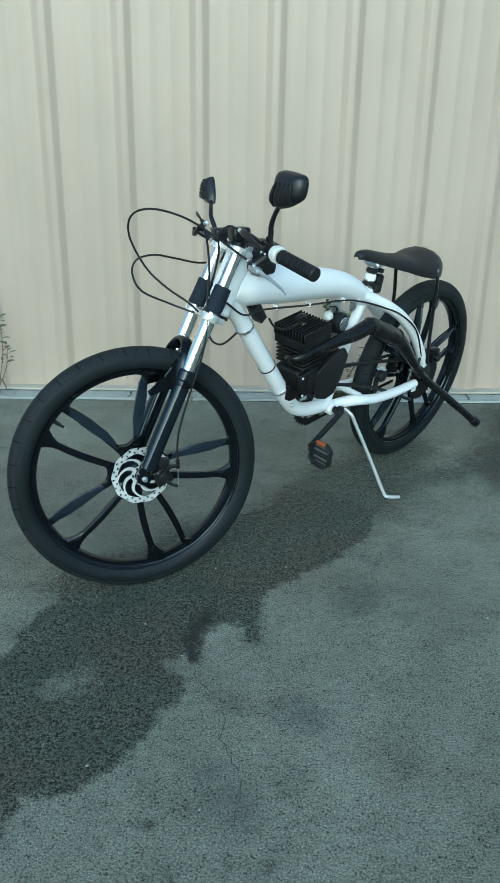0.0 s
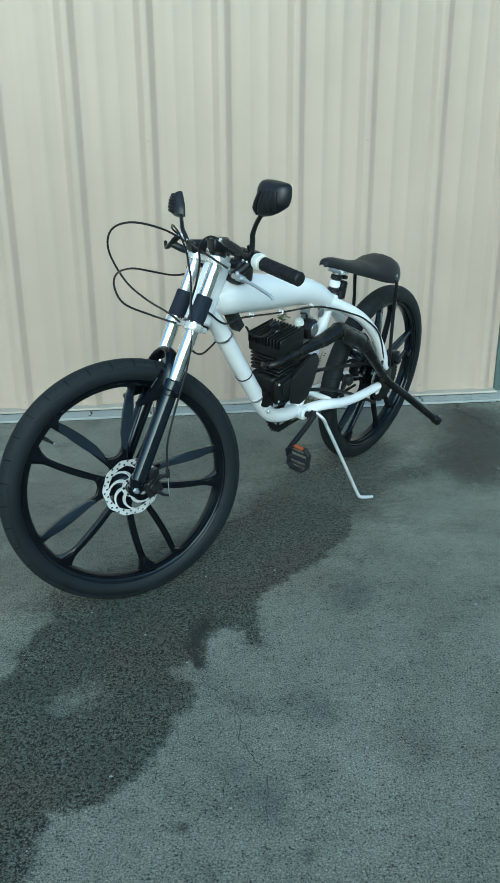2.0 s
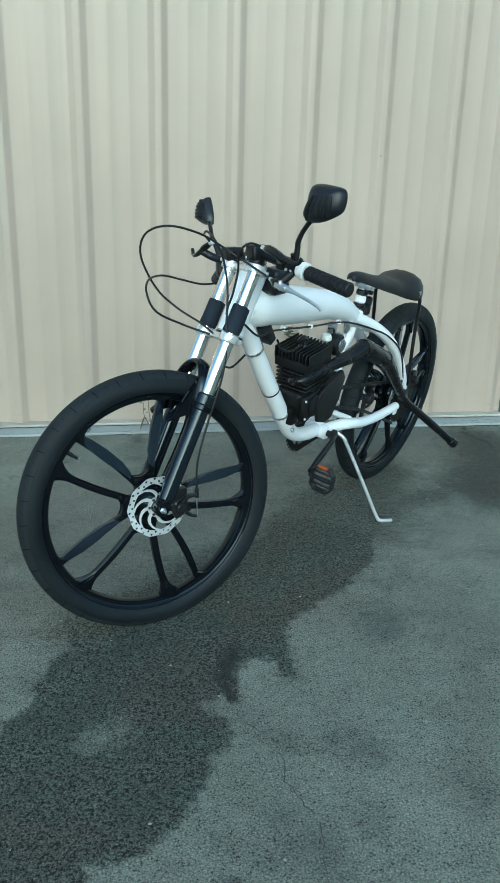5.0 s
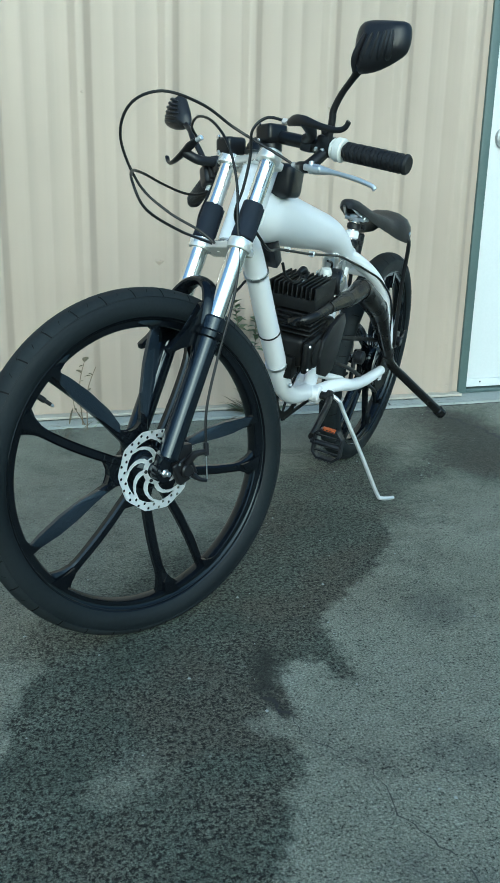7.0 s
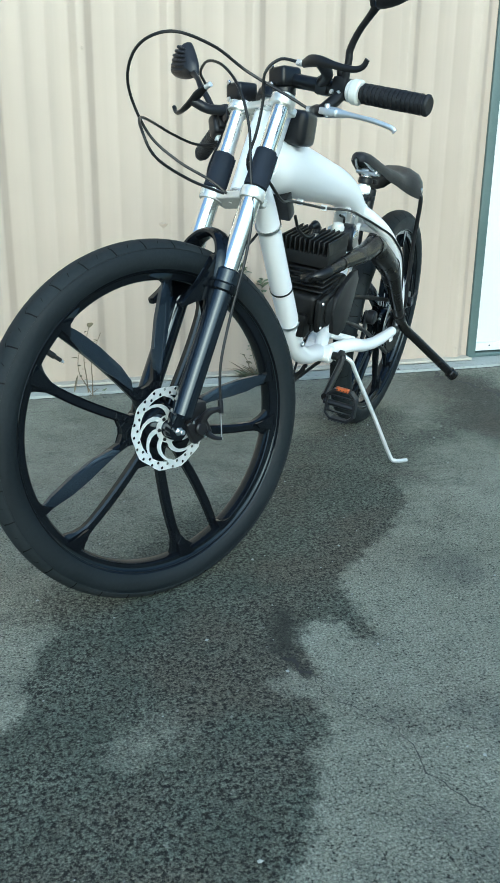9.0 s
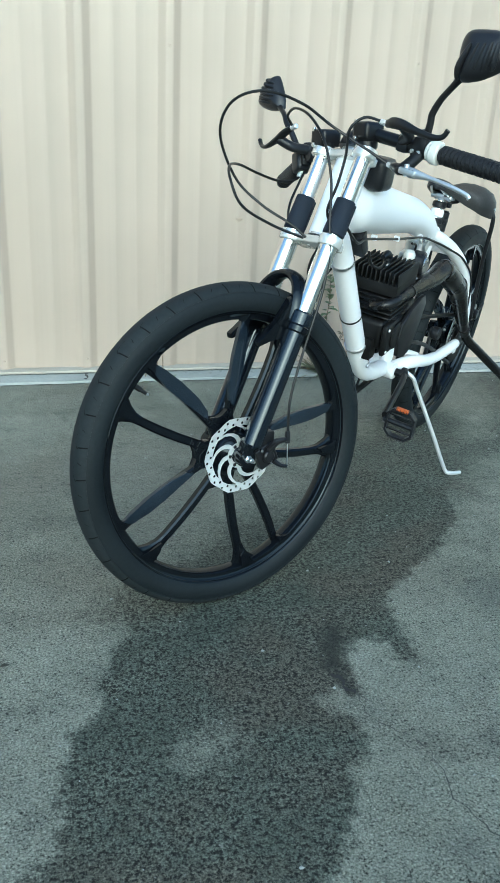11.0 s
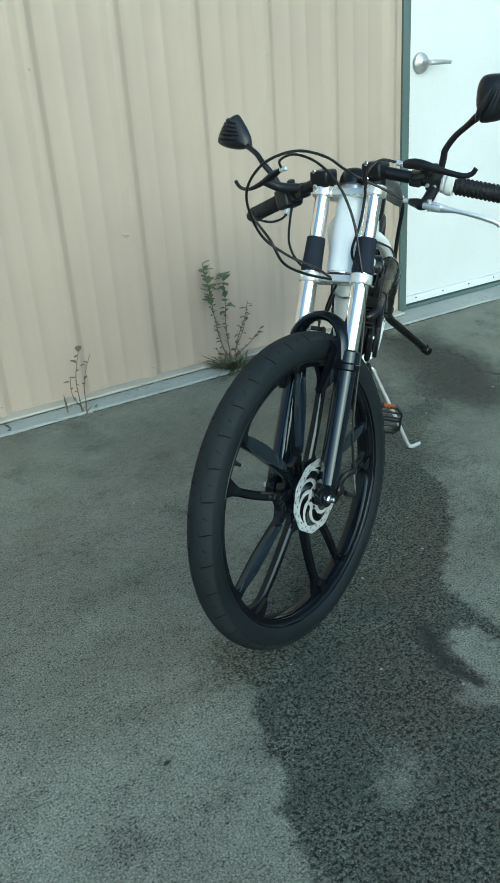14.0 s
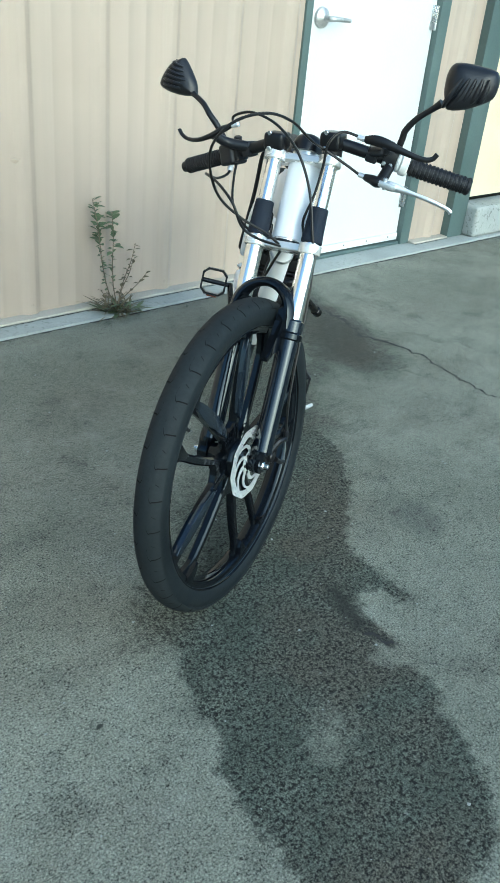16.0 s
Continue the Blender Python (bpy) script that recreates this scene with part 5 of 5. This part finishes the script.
def build_mirrors():
    for s in (-1, 1):
        c = Vector((1.037, 0.329, 1.093)) if s > 0 else Vector((0.979, -0.347, 1.059))
        neck = Vector((1.034, 0.275, 1.057)) if s > 0 else Vector((0.982, -0.306, 1.032))
        elbow = Vector((1.025, 0.212, 1.012)) if s > 0 else Vector((1.008, -0.243, 1.0))
        base = Vector((1.02, 0.19, 0.94)) if s > 0 else Vector((1.005, -0.185, 0.915))
        stalk = turned("mirror", tube([(*base, 0.007), (*base.lerp(elbow, 0.6), 0.0068), (*(elbow + Vector((0, -0.004 * s, -0.012))), 0.0065), (*elbow.lerp(neck, 0.25), 0.006), (*elbow.lerp(neck, 0.7), 0.006), (*neck, 0.008)], seg=12), SATIN_BLACK, bike, "black handlebar mirror on a bent stalk")
        m = Matrix.Translation(c) @ Matrix.Rotation(radians(17 if s > 0 else -4), 4, "Z") @ Matrix.Rotation(radians(-6), 4, "Y") @ Matrix.Rotation(radians(0 if s > 0 else 5), 4, "X") @ Matrix.Diagonal((0.82 if s > 0 else 0.7, 0.76 if s > 0 else -0.98, 0.74 if s > 0 else 0.7, 1)) @ Matrix.Translation((-0.015, -0.008, 0))
        turned("shell", moved(mirror_shell(0.0 if s > 0 else 0.7), m), PLASTIC, stalk, "black carbon-look mirror shell")
        pane = [(-0.05, -0.046), (0.0, -0.052), (0.055, -0.025), (0.062, 0.012), (0.05, 0.032), (-0.03, 0.042), (-0.053, 0.015)]
        if s < 0:
            pane = [(0.92 * (y * (1 - 7.0 * (z + 0.055)) - 0.07 * (z + 0.055)), z) for y, z in pane]
        glass = prism(pane, -0.0035, -0.0005)
        turned("glass", moved(glass, m @ Matrix.Rotation(math.pi / 2, 4, "Z") @ Matrix.Diagonal((1, -1, 1, 1)) @ Matrix.Translation((0, 0.0, 0))), MIRROR, stalk, "mirror glass")
        ribs = []
        for k in range(5):
            ribs.append(tube([(0.012, -0.058 + 0.019 * k, -0.056 + 0.004 * k, 0.0045), (0.031, -0.05 + 0.02 * k, -0.036, 0.0078), (0.0395, -0.034 + 0.018 * k, -0.008, 0.0062), (0.0425, -0.022 + 0.016 * k, 0.012, 0.003)], seg=8, steps=3))
        if s < 0:
            # claw-like ridges slanting over the back towards the neck
            for b in ribs:
                b.free()
            ribs = []
            def on_back(y, z):
                half = 0.056 * (1 - 7.0 * (z + 0.055))
                mid = -0.07 * (z + 0.055)
                k = min(1.0, math.hypot(y, (z + 0.004) / 0.056))
                return (0.044 * math.sqrt(max(0.0, 1 - k ** 3.2)) + 0.001, mid + y * half, z)
            for k in range(6):
                z = -0.034 + 0.0135 * k
                ribs.append(tube([(*on_back(y, z + dz), rad) for y, dz, rad in ((0.92, 0.012, 0.0022), (0.6, 0.007, 0.0042), (0.2, 0.001, 0.005), (-0.25, -0.006, 0.0042), (-0.7, -0.012, 0.0025))], seg=8, steps=3))
        ribs = merge(*ribs)
        turned("shell_ribs", moved(ribs, m), PLASTIC, stalk)


def build_box():
    fixed("switch_box", box(0.932, 1.002, 0.012, 0.064, 0.862, 0.93, 0.016, 3), PLASTIC, bike, "black rounded switch box on the tank")


build_bar()
build_mirrors()
build_box()


def build_cables():
    def cable(pts, r=0.0028, label="black cable loop", steer=True):
        (turned if steer else fixed)("cable", tube(pts, r, 8, 8), CABLE, fork_part if steer else frame_part, label)
    # big loops ahead of the bar
    cable([(1.05, 0.131, 0.91), (1.075, 0.105, 0.932), (1.125, 0.05, 0.975), (1.19, 0.035, 1.012), (1.263, 0.012, 1.03), (1.298, -0.04, 1.01), (1.292, -0.085, 0.955), (1.25, -0.09, 0.875), (1.205, -0.06, 0.825), (1.16, -0.02, 0.79), (1.135, 0.0, 0.765)])
    cable([(1.0, -0.183, 0.895), (1.02, -0.182, 0.872), (1.07, -0.182, 0.868), (1.14, -0.168, 0.884), (1.21, -0.135, 0.9), (1.275, -0.075, 0.898), (1.304, -0.028, 0.872), (1.285, -0.015, 0.826), (1.213, -0.015, 0.79), (1.15, 0.01, 0.765)])
    cable([(1.06, -0.156, 0.982), (1.085, -0.14, 1.0), (1.105, -0.09, 1.012), (1.115, -0.03, 0.995), (1.118, 0.02, 0.95), (1.125, 0.055, 0.88), (1.138, 0.074, 0.8), (1.142, 0.083, 0.74), (1.158, 0.085, 0.66), (1.198, 0.086, 0.55), (1.225, 0.087, 0.46), (1.2285, 0.088, 0.39)])
    cable([(1.074, 0.132, 0.985), (1.09, 0.1, 0.992), (1.108, 0.08, 0.97), (1.106, 0.072, 0.925), (1.114, 0.062, 0.87), (1.122, 0.046, 0.82), (1.1, 0.04, 0.785)])
    cable([(1.0, -0.17, 0.9), (1.025, -0.165, 0.865), (1.065, -0.145, 0.82), (1.1, -0.1, 0.785), (1.11, -0.05, 0.765)])
    turned("cable_end", rod((0.998, -0.183, 0.902), (1.012, -0.183, 0.876), 0.0062, 12), BRIGHT, fork_part, "bright cable end at the throttle")
    # runs along the frame
    cable([(1.09, 0.04, 0.8), (1.03, 0.05, 0.76), (0.95, 0.034, 0.754), (0.87, 0.028, 0.746), (0.72, 0.026, 0.73), (0.55, 0.028, 0.718), (0.45, 0.034, 0.698), (0.36, 0.055, 0.672), (0.28, 0.078, 0.64), (0.18, 0.09, 0.57), (0.08, 0.08, 0.44), (0.03, 0.075, 0.4)], 0.003, "black cable along the frame", False)
    cable([(0.9, 0.03, 0.72), (0.87, 0.03, 0.69), (0.82, 0.03, 0.672), (0.76, 0.02, 0.672), (0.705, 0.0, 0.69)], 0.0035, "black spark plug lead", False)
    cable([(1.08, 0.0, 0.765), (1.085, -0.02, 0.71), (1.06, -0.03, 0.665), (1.02, -0.03, 0.645), (0.98, -0.028, 0.66), (0.95, -0.02, 0.69)], 0.003, "black cable down the frame", False)
    cable([(0.62, 0.03, 0.71), (0.585, 0.03, 0.70), (0.565, 0.02, 0.66), (0.56, 0.01, 0.64)], 0.003, "black throttle cable", False)
    # fuel tap
    fixed("fuel_tap", merge(rod((0.495, 0.02, 0.715), (0.495, 0.024, 0.672), 0.007), moved(lathe([(0.006, -0.004), (0.014, -0.004), (0.014, 0.004), (0.006, 0.004)], 16), Matrix.Translation((0.495, 0.027, 0.69)))), STEEL, frame_part, "small steel fuel tap")
    # rear caliper
    fixed("rear_caliper", merge(box(-0.055, -0.01, 0.045, 0.075, 0.395, 0.45, 0.006), rod((-0.03, 0.07, 0.42), (-0.03, 0.09, 0.42), 0.016), tube([(-0.03, 0.085, 0.42), (-0.045, 0.09, 0.445), (-0.06, 0.09, 0.455)], 0.004, 8)), SATIN_BLACK, frame_part, "black disc brake caliper")


build_cables()


# ---- weeds and small things at the wall ----
def leaf(bm, at, way, size, width):
    """A thin folded leaf from at along way."""
    way = Vector(way).normalized()
    side = way.cross(Vector((0, 0, 1)))
    side = side.normalized() if side.length > 1e-3 else Vector((1, 0, 0))
    up = side.cross(way)
    rows = []
    for u, w in ((0, 0.08), (0.3, 0.8), (0.6, 1.0), (0.85, 0.55), (1, 0.05)):
        c = Vector(at) + way * (size * u) - up * (size * 0.25 * u * u)
        rows.append([bm.verts.new(c + side * (width * w * k) + up * (0.25 * width * w * abs(k))) for k in (-1, 0, 1)])
    for a, b in zip(rows, rows[1:]):
        for k in (0, 1):
            bm.faces.new((a[k], a[k + 1], b[k + 1], b[k]))


def weed(name, base, stems, label, seed, tuft=0):
    rng = random.Random(seed)
    root = new(name)
    root.location = base
    tagged(root, label, "weed", group="weeds along the wall")
    for top, n_leaf, green in stems:
        a, b = Vector((rng.uniform(-0.01, 0.01), rng.uniform(-0.01, 0.01), 0)), Vector(top)
        pts = [(*(a.lerp(b, u) + Vector((0.012 * math.sin(5 * u + seed), 0.008 * math.cos(4 * u), 0))), 0.0026 - 0.0014 * u) for u in (0, 0.25, 0.5, 0.75, 1)]
        part("stem", tube(pts, seg=6, steps=3), STEM, root)
        bm = bmesh.new()
        for k in range(n_leaf):
            u = 0.2 + 0.8 * ((k + rng.random()) / n_leaf) ** 0.8
            at = a.lerp(b, min(u, 1.0)) + Vector((0.012 * math.sin(5 * u + seed), 0.008 * math.cos(4 * u), 0))
            ang = rng.uniform(0, 6.28)
            size = rng.uniform(0.014, 0.034) * ((1.35 if green else 1.0) if u > 0.6 else 0.75)
            leaf(bm, at, (math.cos(ang), math.sin(ang) * 0.7, rng.uniform(0.0, 1.0)), size, size * rng.uniform(0.24, 0.42))
        part("leaves", bm, LEAF if green else DRY_LEAF, root, "small green leaves" if green else "dry brownish leaves")
    if tuft:
        bm = bmesh.new()
        for k in range(tuft):
            ang, l = rng.uniform(0, 6.28), rng.uniform(0.05, 0.14)
            at = (rng.uniform(-0.05, 0.05), rng.uniform(-0.03, 0.02), 0.001)
            leaf(bm, at, (math.cos(ang), math.sin(ang), rng.uniform(0.1, 0.9)), l, rng.uniform(0.0015, 0.004))
        part("tuft", bm, DRY_LEAF, root, "tangle of dry grass")
        bm = bmesh.new()
        for k in range(tuft // 2):
            ang, l = rng.uniform(0, 6.28), rng.uniform(0.03, 0.075)
            at = (rng.uniform(-0.07, 0.09), rng.uniform(-0.035, 0.02), 0.001)
            leaf(bm, at, (math.cos(ang), math.sin(ang), rng.uniform(0.1, 1.2)), l, l * rng.uniform(0.08, 0.2))
        part("low_leaves", bm, LEAF, root, "low green leaves at the base")


weed("weed", (0.452, 4.185, 0.006), [((-0.09, 0.06, 0.445), 64, True), ((0.004, 0.07, 0.385), 44, True), ((0.112, 0.06, 0.25), 20, False), ((0.075, 0.02, 0.2), 10, False), ((-0.09, 0.0, 0.1), 8, False), ((0.14, 0.02, 0.13), 8, False)],
     "tall leafy green weed growing from the ledge joint", 3, 130)
weed("weed", (-0.25, 4.128, 0.0), [((0.012, -0.02, 0.27), 8, False), ((0.05, -0.02, 0.24), 5, False), ((-0.03, 0.0, 0.16), 4, False)], "thin dry weed at the foot of the wall", 8, 6)
weed("weed", (-1.12, 4.2, 0.006), [((0.03, 0.02, 0.38), 18, True), ((0.06, 0.0, 0.24), 12, True)], "green leafy weed at the foot of the wall", 5, 10)


def build_crack_or_shade(start, end, width, sway, label, seed, filler=TAR_AND_SHADE, z=0.0012):
    rng = random.Random(seed)
    bm, prev = bmesh.new(), None
    a, b = Vector((*start, z)), Vector((*end, z))
    d = (b - a).normalized()
    side = Vector((-d.y, d.x, 0))
    n, drift = max(24, int((b - a).length * 90)), 0.0
    for k in range(n):
        u = k / (n - 1)
        drift = 0.7 * drift + rng.uniform(-sway, sway) * 1.1
        c = a.lerp(b, u) + side * ((drift + sway * 3 * math.sin(7 * u + seed)) * min(1.0, 8 * u, 8 * (1 - u)))
        w = width * rng.uniform(0.15, 1.3) * (1 - 0.3 * u)
        row = [bm.verts.new(c - side * w), bm.verts.new(c + side * w)]
        if prev:
            bm.faces.new((prev[0], prev[1], row[1], row[0]))
        prev = row
    tagged(part("crack", bm, filler, smooth=False), label, "crack", kind="structure")


build_crack_or_shade((1.215, 4.13), (1.213, 3.4), 0.013, 0.013, "dark crack running across the asphalt", 4)
build_crack_or_shade((1.213, 3.4), (1.21, 2.3), 0.008, 0.012, "dark crack running across the asphalt", 14)
build_crack_or_shade((-0.16, 2.3), (-0.13, 2.24), 0.006, 0.003, "short dark gash at the stain's edge", 6)
build_crack_or_shade((-0.13, 2.24), (-0.055, 2.03), 0.0016, 0.006, "hairline crack in the dry asphalt", 9, HAIR)
build_crack_or_shade((-0.055, 2.03), (-0.03, 1.7), 0.0016, 0.006, "hairline crack in the dry asphalt", 10, HAIR)
build_crack_or_shade((-6.5, 4.135), (8.0, 4.135), 0.009, 0.0022, "dark dirt-filled joint along the ledge", 12)


for x in (-0.522, 1.048):
    build_crack_or_shade((x, 4.15), (x + 0.01, 4.228), 0.007, 0.002, "dark joint across the concrete ledge", 21, TAR_AND_SHADE, 0.0132)


# dark strips that paint the flashing's shadow on the ledge; no crack here
build_crack_or_shade((-6.5, 4.226), (1.44, 4.226), 0.0035, 0.0004, "painted shadow line along the base flashing", 22, TAR_AND_SHADE, 0.0132)
build_crack_or_shade((2.47, 4.226), (2.77, 4.226), 0.0035, 0.0004, "painted shadow line along the base flashing", 23, TAR_AND_SHADE, 0.0132)


def build_grit():
    rng = random.Random(11)
    bm = bmesh.new()
    for k in range(420):
        x, y = rng.uniform(-1.6, 1.6), rng.uniform(1.2, 4.1)
        r = rng.choice((0.0015, 0.002, 0.0025, 0.004))
        vs = [bm.verts.new((x + r * math.cos(a) * rng.uniform(0.6, 1.3), y + r * math.sin(a) * rng.uniform(0.6, 1.3), 0.0004)) for a in (0, 1.3, 2.5, 3.8, 5.0)]
        t = bm.verts.new((x, y, r * 0.9))
        for i in range(5):
            bm.faces.new((vs[i], vs[(i + 1) % 5], t))
    g = part("grit", bm, CONCRETE, smooth=False)
    tagged(g, "loose light grit scattered on the asphalt", "grit", kind="stuff")


build_grit()


def build_leaf_litter(x, y, turn, size):
    bm = bmesh.new()
    leaf(bm, (0, 0, 0.004), (math.cos(turn), math.sin(turn), 0.1), size, size * 0.28)
    bmesh.ops.solidify(bm, geom=bm.faces[:], thickness=0.0008)
    ob = part("dry_leaf", bm, LITTER)
    ob.location = (x, y, 0.0)
    tagged(ob, "small curled dark dry leaf lying on the asphalt", "leaf", group="leaf litter")


build_leaf_litter(-0.77, 2.426, 0.4, 0.019)
for x, y, turn in ((0.62, 4.06, 1.0), (0.36, 4.08, 2.6), (-0.2, 4.08, 0.2), (0.75, 4.1, 4.0)):
    build_leaf_litter(x, y, turn, 0.018)
